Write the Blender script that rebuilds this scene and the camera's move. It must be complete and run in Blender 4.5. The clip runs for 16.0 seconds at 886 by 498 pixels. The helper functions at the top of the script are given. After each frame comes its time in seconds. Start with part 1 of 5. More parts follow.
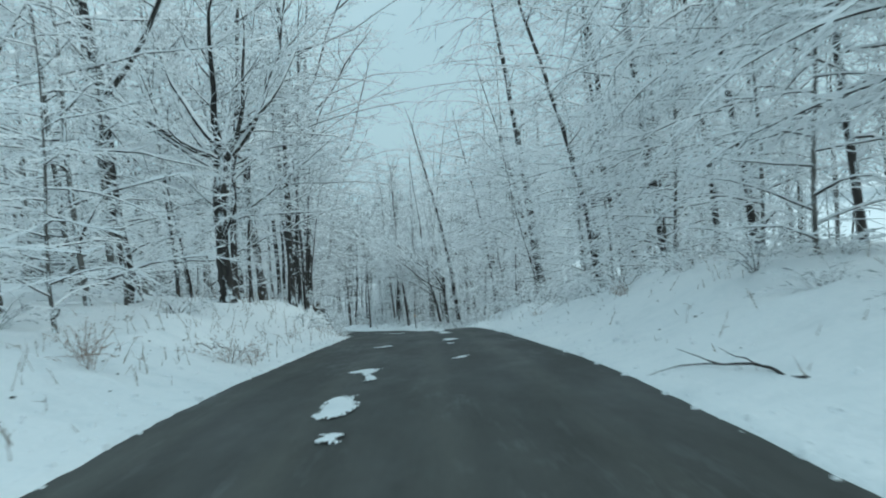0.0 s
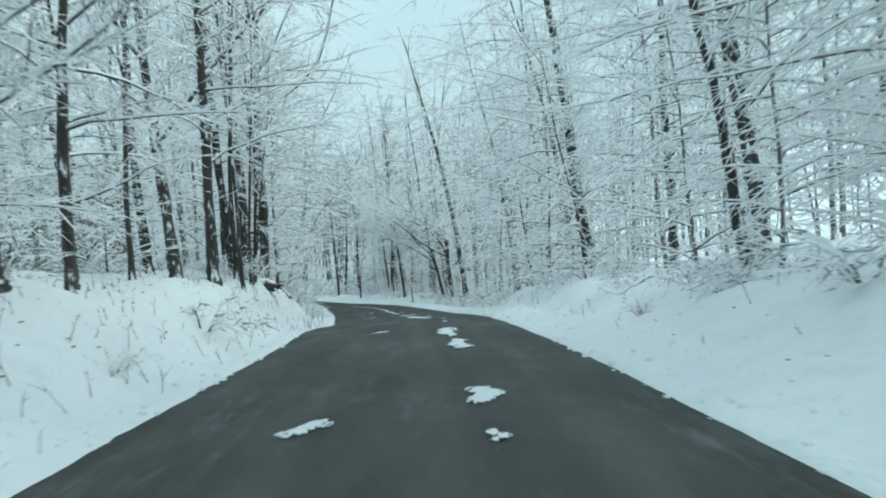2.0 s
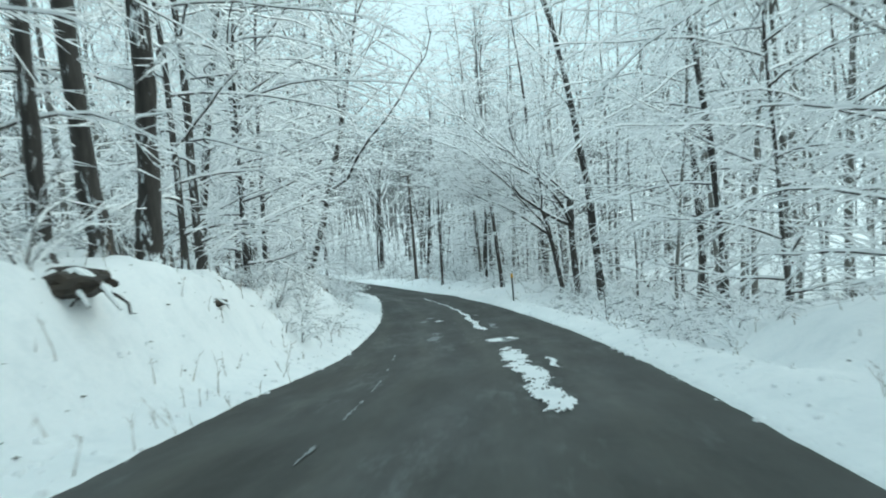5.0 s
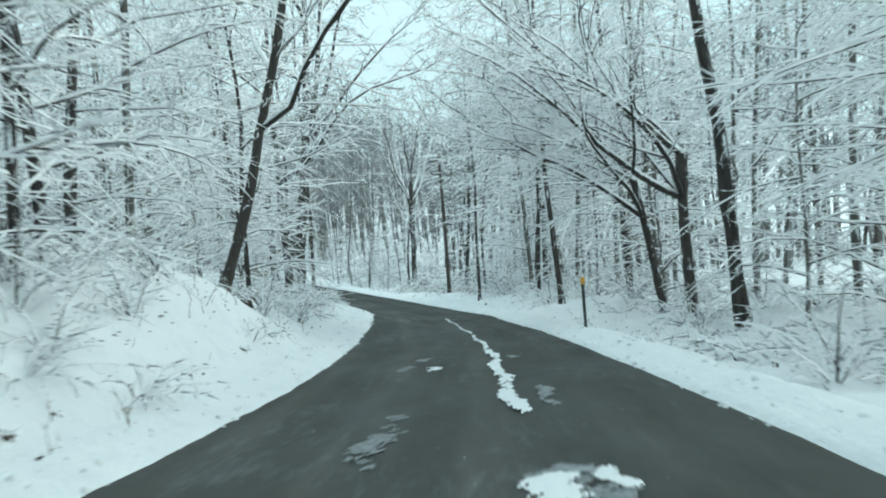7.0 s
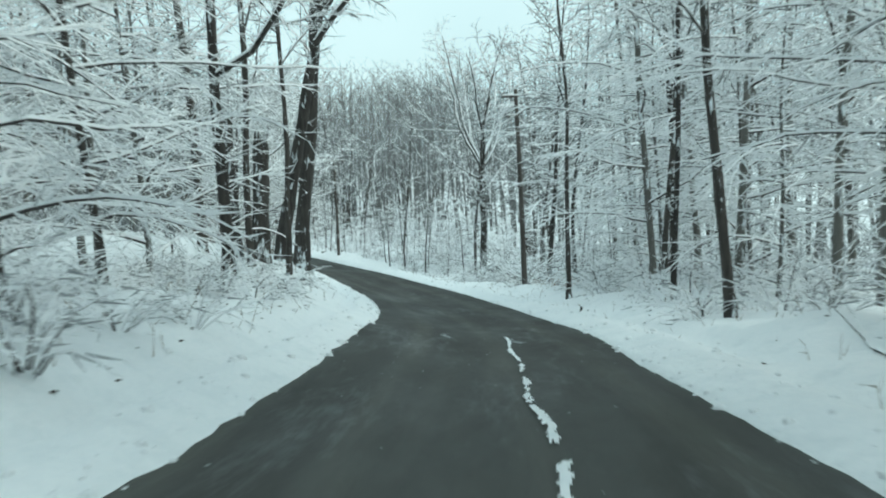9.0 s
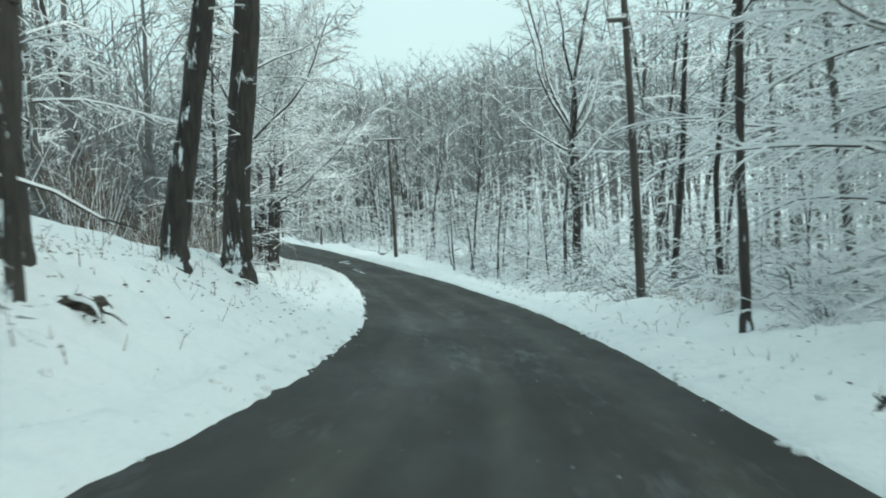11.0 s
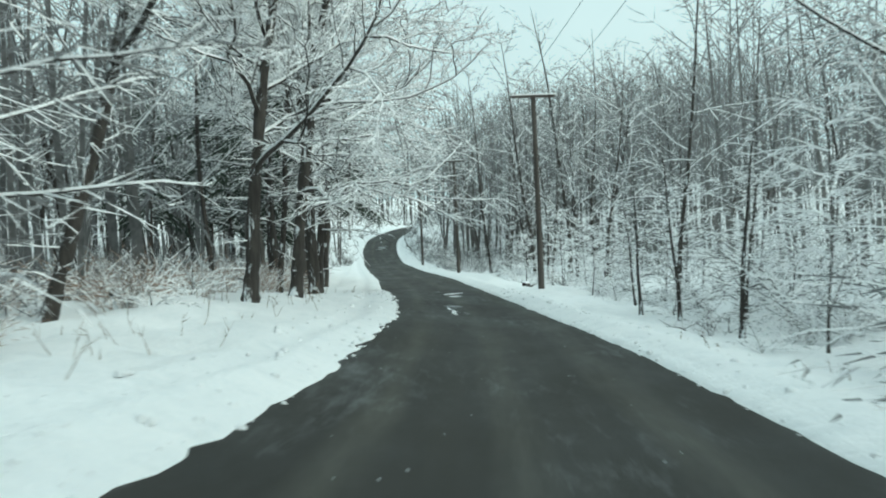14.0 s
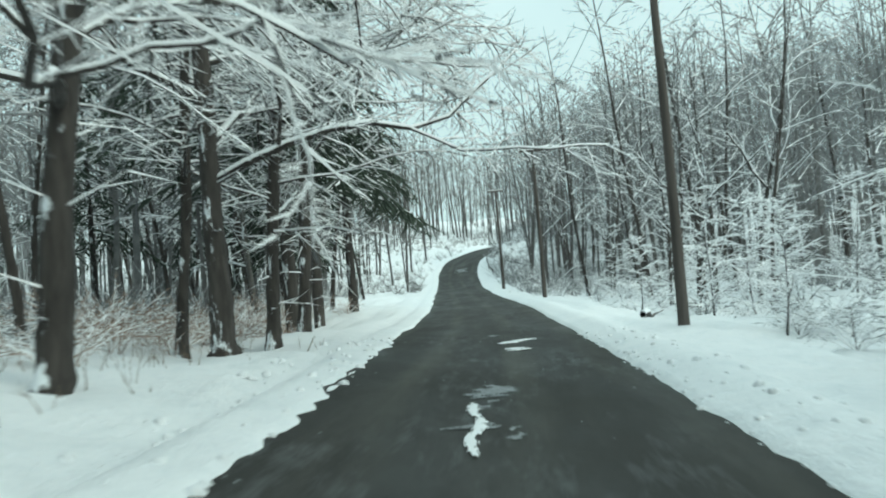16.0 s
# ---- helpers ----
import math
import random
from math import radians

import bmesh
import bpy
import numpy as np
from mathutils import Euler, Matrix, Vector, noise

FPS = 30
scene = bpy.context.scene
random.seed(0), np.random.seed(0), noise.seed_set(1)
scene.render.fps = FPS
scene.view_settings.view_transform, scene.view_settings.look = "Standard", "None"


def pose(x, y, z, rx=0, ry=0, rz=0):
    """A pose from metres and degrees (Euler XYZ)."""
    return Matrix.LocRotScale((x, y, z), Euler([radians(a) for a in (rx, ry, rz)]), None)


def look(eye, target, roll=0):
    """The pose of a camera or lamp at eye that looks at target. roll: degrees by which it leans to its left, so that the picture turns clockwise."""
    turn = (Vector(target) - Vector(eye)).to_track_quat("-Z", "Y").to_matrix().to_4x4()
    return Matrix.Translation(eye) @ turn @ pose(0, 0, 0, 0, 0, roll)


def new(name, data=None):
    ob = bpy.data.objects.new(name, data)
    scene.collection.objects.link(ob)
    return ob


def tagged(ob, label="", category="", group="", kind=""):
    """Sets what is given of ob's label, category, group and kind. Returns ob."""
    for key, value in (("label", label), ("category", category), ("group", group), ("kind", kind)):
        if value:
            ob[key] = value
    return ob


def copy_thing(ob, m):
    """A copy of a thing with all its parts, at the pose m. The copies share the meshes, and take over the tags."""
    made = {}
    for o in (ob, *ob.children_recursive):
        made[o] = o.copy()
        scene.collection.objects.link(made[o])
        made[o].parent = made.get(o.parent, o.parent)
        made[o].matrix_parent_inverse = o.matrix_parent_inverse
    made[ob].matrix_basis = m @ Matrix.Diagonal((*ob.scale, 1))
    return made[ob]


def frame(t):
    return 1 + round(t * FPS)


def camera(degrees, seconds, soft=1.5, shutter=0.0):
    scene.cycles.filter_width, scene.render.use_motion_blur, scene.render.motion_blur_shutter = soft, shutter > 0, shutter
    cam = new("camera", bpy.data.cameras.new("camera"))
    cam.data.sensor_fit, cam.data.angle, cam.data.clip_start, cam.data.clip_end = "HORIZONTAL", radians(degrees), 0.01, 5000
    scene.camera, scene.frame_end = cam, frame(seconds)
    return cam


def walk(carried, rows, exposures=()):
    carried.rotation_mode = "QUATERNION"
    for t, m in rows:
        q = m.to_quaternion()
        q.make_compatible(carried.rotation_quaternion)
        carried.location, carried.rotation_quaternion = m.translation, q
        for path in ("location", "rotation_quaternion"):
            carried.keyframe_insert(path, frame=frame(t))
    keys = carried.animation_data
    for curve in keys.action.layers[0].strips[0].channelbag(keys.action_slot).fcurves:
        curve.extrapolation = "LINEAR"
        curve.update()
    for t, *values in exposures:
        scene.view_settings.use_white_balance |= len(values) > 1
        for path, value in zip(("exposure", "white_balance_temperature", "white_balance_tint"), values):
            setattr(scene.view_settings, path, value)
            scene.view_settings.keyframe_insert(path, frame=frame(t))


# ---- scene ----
cam = camera(57.9, 16.0, soft=1.9, shutter=0.4)
PATH = [
    (0, (0.000, -0.000, 1.600), (0.000, 1.999, 1.544), -4.6),
    (0.5, (-0.062, 3.682, 1.433), (-0.074, 5.681, 1.374), -3.7),
    (1, (-0.163, 7.403, 1.238), (-0.169, 9.401, 1.146), -3.6),
    (1.5, (-0.252, 11.179, 0.958), (-0.255, 13.175, 0.833), -4.0),
    (2, (-0.340, 15.030, 0.623), (-0.346, 17.025, 0.475), -4.6),
    (2.5, (-0.379, 18.931, 0.234), (-0.386, 20.925, 0.078), -4.8),
    (3, (-0.470, 22.959, -0.161), (-0.489, 24.953, -0.317), -4.2),
    (3.5, (-0.668, 27.078, -0.552), (-0.716, 29.071, -0.709), -3.6),
    (4, (-0.900, 31.330, -0.979), (-1.008, 33.320, -1.149), -4.1),
    (4.5, (-1.160, 35.616, -1.403), (-1.366, 37.597, -1.590), -4.3),
    (4.7, (-1.262, 37.326, -1.588), (-1.500, 39.303, -1.776), -4.2),
    (5.1, (-1.484, 40.619, -2.020), (-1.751, 42.593, -2.198), -4.2),
    (5.5, (-1.706, 43.903, -2.450), (-1.999, 45.874, -2.617), -4.3),
    (5.9, (-1.928, 47.184, -2.920), (-2.247, 49.152, -3.075), -4.3),
    (6.3, (-2.154, 50.467, -3.460), (-2.498, 52.432, -3.604), -4.4),
    (6.8, (-2.445, 54.579, -4.211), (-2.822, 56.539, -4.341), -4.4),
    (7, (-2.630, 56.281, -4.406), (-3.024, 58.238, -4.533), -3.9),
    (7.5, (-3.189, 60.519, -4.886), (-3.614, 62.469, -5.016), -2.4),
    (8, (-3.883, 64.773, -5.392), (-4.372, 66.707, -5.536), -1.3),
    (8.2, (-4.172, 66.471, -5.601), (-4.692, 68.397, -5.750), -1.5),
    (8.6, (-4.817, 69.647, -5.924), (-5.377, 71.561, -6.074), -2.0),
    (9.1, (-5.625, 73.607, -6.322), (-6.232, 75.507, -6.471), -2.6),
    (9.6, (-6.438, 77.553, -6.716), (-7.092, 79.438, -6.864), -3.3),
    (10, (-7.097, 80.701, -7.032), (-7.788, 82.572, -7.179), -3.8),
    (10.3, (-7.596, 83.055, -7.271), (-8.316, 84.915, -7.417), -4.1),
    (10.5, (-8.025, 84.496, -7.443), (-8.773, 86.346, -7.584), -4.0),
    (11, (-9.120, 88.079, -7.875), (-9.944, 89.897, -8.000), -3.6),
    (11.5, (-10.351, 91.689, -8.306), (-11.269, 93.463, -8.405), -3.2),
    (12, (-11.738, 95.356, -8.703), (-12.715, 97.099, -8.787), -2.8),
    (12.5, (-13.239, 99.076, -9.082), (-14.270, 100.788, -9.156), -2.6),
    (13, (-14.949, 102.797, -9.391), (-16.060, 104.460, -9.438), -3.1),
    (13.5, (-16.837, 106.393, -9.701), (-18.001, 108.019, -9.721), -3.2),
    (14, (-18.847, 109.970, -9.971), (-20.053, 111.566, -9.975), -2.6),
    (14.5, (-20.999, 113.563, -10.186), (-22.260, 115.115, -10.164), -2.9),
    (15, (-23.237, 117.074, -10.317), (-24.556, 118.577, -10.263), -3.3),
    (15.5, (-25.599, 120.506, -10.386), (-26.950, 121.980, -10.322), -3.8),
    (16, (-28.084, 123.875, -10.423), (-29.465, 125.319, -10.351), -4.8),
]
walk(cam, [(t, look(eye, target, roll)) for t, eye, target, roll in PATH],
     exposures=[(0, -0.75, 5600, -6), (0.7, -0.65, 5650, -6), (2, -0.38, 5830, -6), (3, -0.28, 5880, -6), (4.5, -0.15, 5940, -6), (7, -0.13, 5970, -6), (8, -0.18, 6030, -6), (10.5, -0.23, 6190, -7), (12.5, -0.36, 6260, -6), (14.5, -0.36, 6280, -6), (16, -0.3, 6260, -7)])

# ---------------------------------------------------------------- light
SUN_UP, SUN_ROUND = radians(35), radians(84)
world = bpy.data.worlds.new("overcast_sky")
scene.world = world
world.use_nodes = True
wn, wl = world.node_tree.nodes, world.node_tree.links
sky = wn.new("ShaderNodeTexSky")
sky.sky_type, sky.sun_disc = "NISHITA", False
sky.sun_elevation, sky.sun_rotation = SUN_UP, SUN_ROUND
sky.air_density, sky.dust_density, sky.ozone_density = 1.5, 6.0, 1.5
cloud = wn.new("ShaderNodeTexNoise")
cloud.inputs["Scale"].default_value, cloud.inputs["Detail"].default_value = 2.2, 5.0
ramp = wn.new("ShaderNodeValToRGB")
ramp.color_ramp.elements[0].position, ramp.color_ramp.elements[0].color = 0.3, (8.1, 9.8, 10.5, 1)
ramp.color_ramp.elements[1].position, ramp.color_ramp.elements[1].color = 0.7, (9.8, 11.4, 11.9, 1)
mix = wn.new("ShaderNodeMix")
mix.data_type = "RGBA"
mix.inputs["Factor"].default_value = 0.85
wl.new(cloud.outputs["Fac"], ramp.inputs["Fac"])
wl.new(sky.outputs["Color"], mix.inputs["A"])
wl.new(ramp.outputs["Color"], mix.inputs["B"])
# an overcast sky is brighter overhead than at the horizon
coords = wn.new("ShaderNodeTexCoord")
split = wn.new("ShaderNodeSeparateXYZ")
grade = wn.new("ShaderNodeMapRange")
grade.inputs["From Min"].default_value, grade.inputs["From Max"].default_value = 0.0, 1.0
grade.inputs["To Min"].default_value, grade.inputs["To Max"].default_value = 0.95, 1.25
scaled = wn.new("ShaderNodeVectorMath")
scaled.operation = "SCALE"
wl.new(coords.outputs["Generated"], split.inputs[0])
wl.new(split.outputs["Z"], grade.inputs["Value"])
wl.new(mix.outputs["Result"], scaled.inputs[0])
wl.new(grade.outputs["Result"], scaled.inputs["Scale"])
back = wn["Background"]
wl.new(scaled.outputs["Vector"], back.inputs["Color"])
back.inputs["Strength"].default_value = 0.112
sun = new("sun", bpy.data.lights.new("sun", "SUN"))
sun.data.energy, sun.data.angle, sun.data.color = 2.0, radians(25), (1.0, 0.98, 0.92)
sun.matrix_world = look((0, 0, 60), (-math.sin(SUN_ROUND) * 40, -math.cos(SUN_ROUND) * 40, 60 - 40 * math.tan(SUN_UP)))


# ---------------------------------------------------------------- materials
class Mat:
    """A node material with a few shorthands."""

    def __init__(self, name, rough=0.7):
        self.m = bpy.data.materials.new(name)
        self.m.use_nodes = True
        self.n, self.l = self.m.node_tree.nodes, self.m.node_tree.links
        self.b = self.n["Principled BSDF"]
        self.b.inputs["Roughness"].default_value = rough
        self.tc = self.n.new("ShaderNodeTexCoord")

    def noise(self, scale, detail=4.0, stretch=None, coords="Object", rough=0.55):
        t = self.n.new("ShaderNodeTexNoise")
        t.inputs["Scale"].default_value, t.inputs["Detail"].default_value = scale, detail
        t.inputs["Roughness"].default_value = rough
        src = self.tc.outputs[coords]
        if stretch:
            mp = self.n.new("ShaderNodeMapping")
            mp.inputs["Scale"].default_value = stretch
            self.l.new(src, mp.inputs["Vector"])
            src = mp.outputs["Vector"]
        self.l.new(src, t.inputs["Vector"])
        return t.outputs["Fac"]

    def ramp(self, fac, *stops):
        r = self.n.new("ShaderNodeValToRGB")
        e = r.color_ramp.elements
        while len(e) < len(stops):
            e.new(0.5)
        for i, (p, c) in enumerate(stops):
            e[i].position, e[i].color = p, (*c, 1) if len(c) == 3 else c
        self.l.new(fac, r.inputs["Fac"])
        return r.outputs["Color"]

    def mix(self, fac, a, b, blend="MIX"):
        x = self.n.new("ShaderNodeMix")
        x.data_type, x.blend_type = "RGBA", blend
        for key, v in (("Factor", fac), ("A", a), ("B", b)):
            if isinstance(v, (int, float)):
                x.inputs[key].default_value = v
            elif isinstance(v, tuple):
                x.inputs[key].default_value = (*v, 1)
            else:
                self.l.new(v, x.inputs[key])
        return x.outputs["Result"]

    def math(self, op, a, b=None):
        x = self.n.new("ShaderNodeMath")
        x.operation = op
        for i, v in enumerate((a, b)):
            if v is None:
                continue
            if isinstance(v, (int, float)):
                x.inputs[i].default_value = v
            else:
                self.l.new(v, x.inputs[i])
        return x.outputs[0]

    def colour(self, c):
        if isinstance(c, tuple):
            self.b.inputs["Base Color"].default_value = (*c, 1)
        else:
            self.l.new(c, self.b.inputs["Base Color"])
        return self

    def bump(self, fac, strength=0.3, distance=0.02):
        x = self.n.new("ShaderNodeBump")
        x.inputs["Strength"].default_value, x.inputs["Distance"].default_value = strength, distance
        self.l.new(fac, x.inputs["Height"])
        self.l.new(x.outputs["Normal"], self.b.inputs["Normal"])
        return self

    def random(self):
        return self.n.new("ShaderNodeObjectInfo").outputs["Random"]


def snow_material():
    m = Mat("snow", 0.65)
    big, fine = m.noise(0.6, 4), m.noise(14, 6)
    c = m.ramp(big, (0.3, (0.86, 0.88, 0.90)), (0.7, (0.92, 0.93, 0.94)))
    c = m.mix(0.25, c, m.ramp(fine, (0.3, (0.76, 0.80, 0.84)), (0.65, (0.94, 0.94, 0.95))))
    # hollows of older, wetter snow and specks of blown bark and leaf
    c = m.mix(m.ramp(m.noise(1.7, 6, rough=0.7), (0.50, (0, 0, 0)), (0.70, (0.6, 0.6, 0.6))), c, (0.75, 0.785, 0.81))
    m.colour(m.mix(m.ramp(m.math("MULTIPLY", m.noise(21, 3, rough=0.6), m.ramp(m.noise(0.8, 3), (0.4, (0.75, 0.75, 0.75)), (0.7, (1, 1, 1)))), (0.66, (0, 0, 0)), (0.70, (0.8, 0.8, 0.8))), c, (0.20, 0.17, 0.14)))
    m.bump(m.math("ADD", m.math("MULTIPLY", m.noise(2.2, 7, rough=0.7), 3.0), fine), 0.5, 0.05)
    m.b.inputs["Specular IOR Level"].default_value = 0.25
    return m.m


def branch_snow_material():
    m = Mat("branch_snow", 0.7)
    m.colour(m.mix(m.noise(6, 3), (0.86, 0.88, 0.90), (0.94, 0.945, 0.95)))
    m.bump(m.noise(40, 3), 0.4, 0.01)
    m.b.inputs["Specular IOR Level"].default_value = 0.2
    return m.m


def bark_material(name, dark, light, cling=0.5):
    """Furrowed bark with snow clinging to its weather side and upward faces."""
    m = Mat(name, 0.9)
    grain = m.noise(9, 6, (1, 1, 0.18))
    c = m.mix(m.math("MULTIPLY", m.noise(1.3, 3), 0.8), m.ramp(grain, (0.35, dark), (0.7, light)), m.mix(m.random(), dark, light))
    g = m.n.new("ShaderNodeNewGeometry")
    d = m.n.new("ShaderNodeVectorMath")
    d.operation = "DOT_PRODUCT"
    m.l.new(g.outputs["Normal"], d.inputs[0])
    d.inputs[1].default_value = (0.25, -0.55, 0.75)
    patch = m.math("ADD", m.math("MULTIPLY", m.noise(4, 6, (1, 1, 0.3), rough=0.72), 1.5), m.math("MULTIPLY", d.outputs["Value"], 0.55))
    hold = m.ramp(m.math("MULTIPLY", patch, 0.5), (0.60 - cling * 0.1, (0, 0, 0)), (0.64 - cling * 0.1, (1, 1, 1)))
    m.colour(m.mix(hold, c, (0.82, 0.86, 0.89)))
    m.bump(grain, 0.8, 0.04)
    return m.m


def asphalt_material():
    m = Mat("asphalt", 0.55)
    uv = "UV"
    streak = m.noise(1.0, 5, (1.5, 0.12, 1), uv)
    fine = m.noise(60, 4)
    patchy = m.noise(0.5, 5, (1, 0.35, 1), uv, 0.65)
    c = m.ramp(streak, (0.3, (0.014, 0.0134, 0.0114)), (0.55, (0.025, 0.0240, 0.0205)), (0.75, (0.050, 0.048, 0.041)))
    c = m.mix(m.ramp(patchy, (0.45, (0, 0, 0)), (0.75, (0.6, 0.6, 0.6))), c, (0.046, 0.0445, 0.038))
    c = m.mix(m.math("MULTIPLY", fine, 0.5), c, (0.017, 0.016, 0.014))
    # paler dry wheel tracks
    across = m.n.new("ShaderNodeSeparateXYZ")
    m.l.new(m.tc.outputs[uv], across.inputs[0])
    shift = m.math("ADD", across.outputs["X"], m.math("MULTIPLY", m.noise(0.25, 3, (0.3, 0.3, 1), uv), 0.9))
    track = m.math("MULTIPLY", m.ramp(m.math("SINE", m.math("MULTIPLY", shift, 4.1)), (0.15, (0, 0, 0)), (0.95, (1, 1, 1))), m.ramp(m.noise(0.9, 5, (1.2, 0.12, 1), uv, 0.7), (0.35, (0, 0, 0)), (0.75, (0.9, 0.9, 0.9))))
    c = m.mix(track, c, (0.078, 0.076, 0.063))
    # the upper stretch lies drier, dusted with snow that cars have ground in
    upper = m.ramp(m.math("MULTIPLY", across.outputs["Y"], 0.01), (0.78, (1, 1, 1)), (0.98, (0, 0, 0)))
    c = m.mix(m.math("MULTIPLY", upper, m.ramp(m.noise(0.7, 6, (1.4, 0.25, 1), uv, 0.7), (0.35, (0.08, 0.08, 0.08)), (0.75, (0.42, 0.42, 0.42)))), c, (0.135, 0.138, 0.132))
    # thin frost dragged along by wheels
    drag = m.math("MULTIPLY", m.noise(3.0, 6, (1.6, 0.3, 1), uv, 0.7), m.noise(0.3, 3, (2.0, 0.5, 1), uv))
    c = m.mix(m.ramp(drag, (0.29, (0, 0, 0)), (0.50, (0.24, 0.24, 0.24))), c, (0.42, 0.45, 0.47))
    m.colour(c)
    m.l.new(m.ramp(patchy, (0.3, (0.55, 0.55, 0.55)), (0.7, (0.85, 0.85, 0.85))), m.b.inputs["Roughness"])
    m.bump(fine, 0.35, 0.01)
    m.b.inputs["Specular IOR Level"].default_value = 0.4
    return m.m


def simple(name, a, b, scale=8, rough=0.8, stretch=None, metal=0.0):
    m = Mat(name, rough)
    f = m.noise(scale, 5, stretch)
    m.colour(m.ramp(f, (0.3, a), (0.7, b)))
    m.bump(f, 0.3, 0.01)
    m.b.inputs["Metallic"].default_value = metal
    return m.m


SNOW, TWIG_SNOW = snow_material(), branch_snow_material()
BARK = bark_material("bark", (0.018, 0.016, 0.015), (0.080, 0.071, 0.064), 0.25)
BARK_DARK = bark_material("dark_bark", (0.020, 0.0175, 0.016), (0.085, 0.074, 0.066), 0.1)
BARK_GREY = bark_material("grey_bark", (0.07, 0.066, 0.06), (0.20, 0.19, 0.175), 0.45)
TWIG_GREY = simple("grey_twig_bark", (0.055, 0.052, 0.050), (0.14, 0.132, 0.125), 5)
# paler than real bark: the haze of distance is put into its colour
TWIG_FAR = simple("haze_paled_twig_bark", (0.10, 0.10, 0.10), (0.21, 0.205, 0.20), 3)
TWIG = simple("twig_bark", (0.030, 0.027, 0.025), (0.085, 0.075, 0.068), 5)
# thin twigs that snow and hoar have coated all round
RIME = simple("rimed_twig", (0.20, 0.21, 0.22), (0.50, 0.52, 0.535), 2.5)
FROST = simple("frosted_twig", (0.09, 0.092, 0.094), (0.30, 0.308, 0.316), 1.2)
# even mid-grey for distant twigs, painted to stand in for haze
HAZY = simple("haze_grey_far_twig", (0.12, 0.123, 0.127), (0.29, 0.298, 0.306), 0.7)
ASPHALT = asphalt_material()
POLE = simple("weathered_pole_wood", (0.045, 0.038, 0.034), (0.12, 0.104, 0.092), 6, 0.85, (1, 1, 0.08))
STEEL = simple("painted_steel", (0.02, 0.028, 0.026), (0.04, 0.05, 0.045), 20, 0.5)
AMBER = simple("amber_reflector", (0.55, 0.27, 0.03), (0.75, 0.42, 0.06), 20, 0.35)
GLAZE = simple("grey_porcelain", (0.30, 0.31, 0.32), (0.42, 0.43, 0.44), 10, 0.25)
WEED = simple("dry_weed", (0.10, 0.070, 0.045), (0.24, 0.18, 0.12), 8)
SOIL = simple("bare_soil", (0.020, 0.016, 0.012), (0.07, 0.055, 0.042), 6)
RUSSET = simple("russet_leaf", (0.07, 0.048, 0.036), (0.17, 0.115, 0.085), 6)
BUFF = simple("buff_dead_leaf", (0.20, 0.135, 0.10), (0.42, 0.31, 0.25), 6)
NEEDLE = simple("hemlock_needle", (0.014, 0.024, 0.016), (0.038, 0.055, 0.035), 5)


# ---------------------------------------------------------------- plan of the road
# distance along, x, y, height of the driven line
LINE = [(-60, 0.6, -60.0, 1.6), (-30, 0.3, -30.0, 1.0), (0, 0.0, 0.0, 0.0), (10, -0.22, 10.0, -0.55), (20, -0.40, 20.0, -1.47), (30, -0.82, 29.99, -2.44),
        (40, -1.44, 39.97, -3.55), (50, -2.12, 49.94, -4.97), (60, -3.10, 59.89, -6.41), (70, -4.84, 69.74, -7.53),
        (80, -6.85, 79.53, -8.51), (90, -9.48, 89.17, -9.61), (100, -13.01, 98.53, -10.63), (110, -17.44, 107.48, -11.39),
        (120, -22.58, 116.06, -11.89), (130, -28.35, 124.22, -12.02)]
for x, y, z in ((-48.0, 147.5, -12.1), (-76, 177, -12.0), (-96, 198, -11.2), (-103, 205.5, -9.9), (-110, 214.6, -8.1), (-116, 227, -6.4), (-122, 241, -5.3), (-127, 260, -4.5), (-129, 285, -3.5), (-126, 320, -2.5)):
    px, py = LINE[-1][1:3]
    LINE.append((LINE[-1][0] + math.hypot(x - px, y - py), x, y, z))
LINE = np.array(LINE)


def smooth_curve(keys, values, at):
    slope = np.gradient(values, keys)
    i = np.clip(np.searchsorted(keys, at) - 1, 0, len(keys) - 2)
    h = keys[i + 1] - keys[i]
    u = np.clip((at - keys[i]) / h, 0, 1)
    return ((2 * u**3 - 3 * u**2 + 1) * values[i] + (u**3 - 2 * u**2 + u) * h * slope[i]
            + (3 * u**2 - 2 * u**3) * values[i + 1] + (u**3 - u**2) * h * slope[i + 1])


S_END = float(LINE[-1, 0])
DENSE = np.arange(-60, S_END, 0.5)
TRACK = np.stack([smooth_curve(LINE[:, 0], LINE[:, k], DENSE) for k in (1, 2, 3)], 1)
AHEAD = np.gradient(TRACK[:, :2], axis=0)
AHEAD /= np.linalg.norm(AHEAD, axis=1)[:, None]

# asphalt edges and the ground's height 6.5 m to either side, by distance along
EDGE_S = np.array([-60, 0, 12, 20, 30, 38, 43, 50, 57, 62, 68, 74, 80, 86, 92, 98, 107, 113, 118, 124, 130, 136, 140, 155, 200, 235, 400], float)
EDGE_L = np.array([3.4, 3.45, 3.5, 3.7, 3.55, 3.55, 3.9, 4.15, 4.2, 3.85, 3.6, 3.25, 3.2, 3.0, 2.83, 2.78, 2.7, 2.65, 2.58, 2.47, 2.32, 2.34, 2.5, 3.2, 3.2, 3.1, 3.0])
EDGE_R = np.array([2.6, 2.6, 2.6, 2.5, 2.45, 2.42, 2.52, 2.7, 2.8, 2.75, 2.6, 2.38, 2.05, 1.95, 2.4, 2.3, 2.52, 2.7, 2.7, 2.5, 2.2, 1.9, 1.75, 1.66, 1.85, 2.2, 2.5])
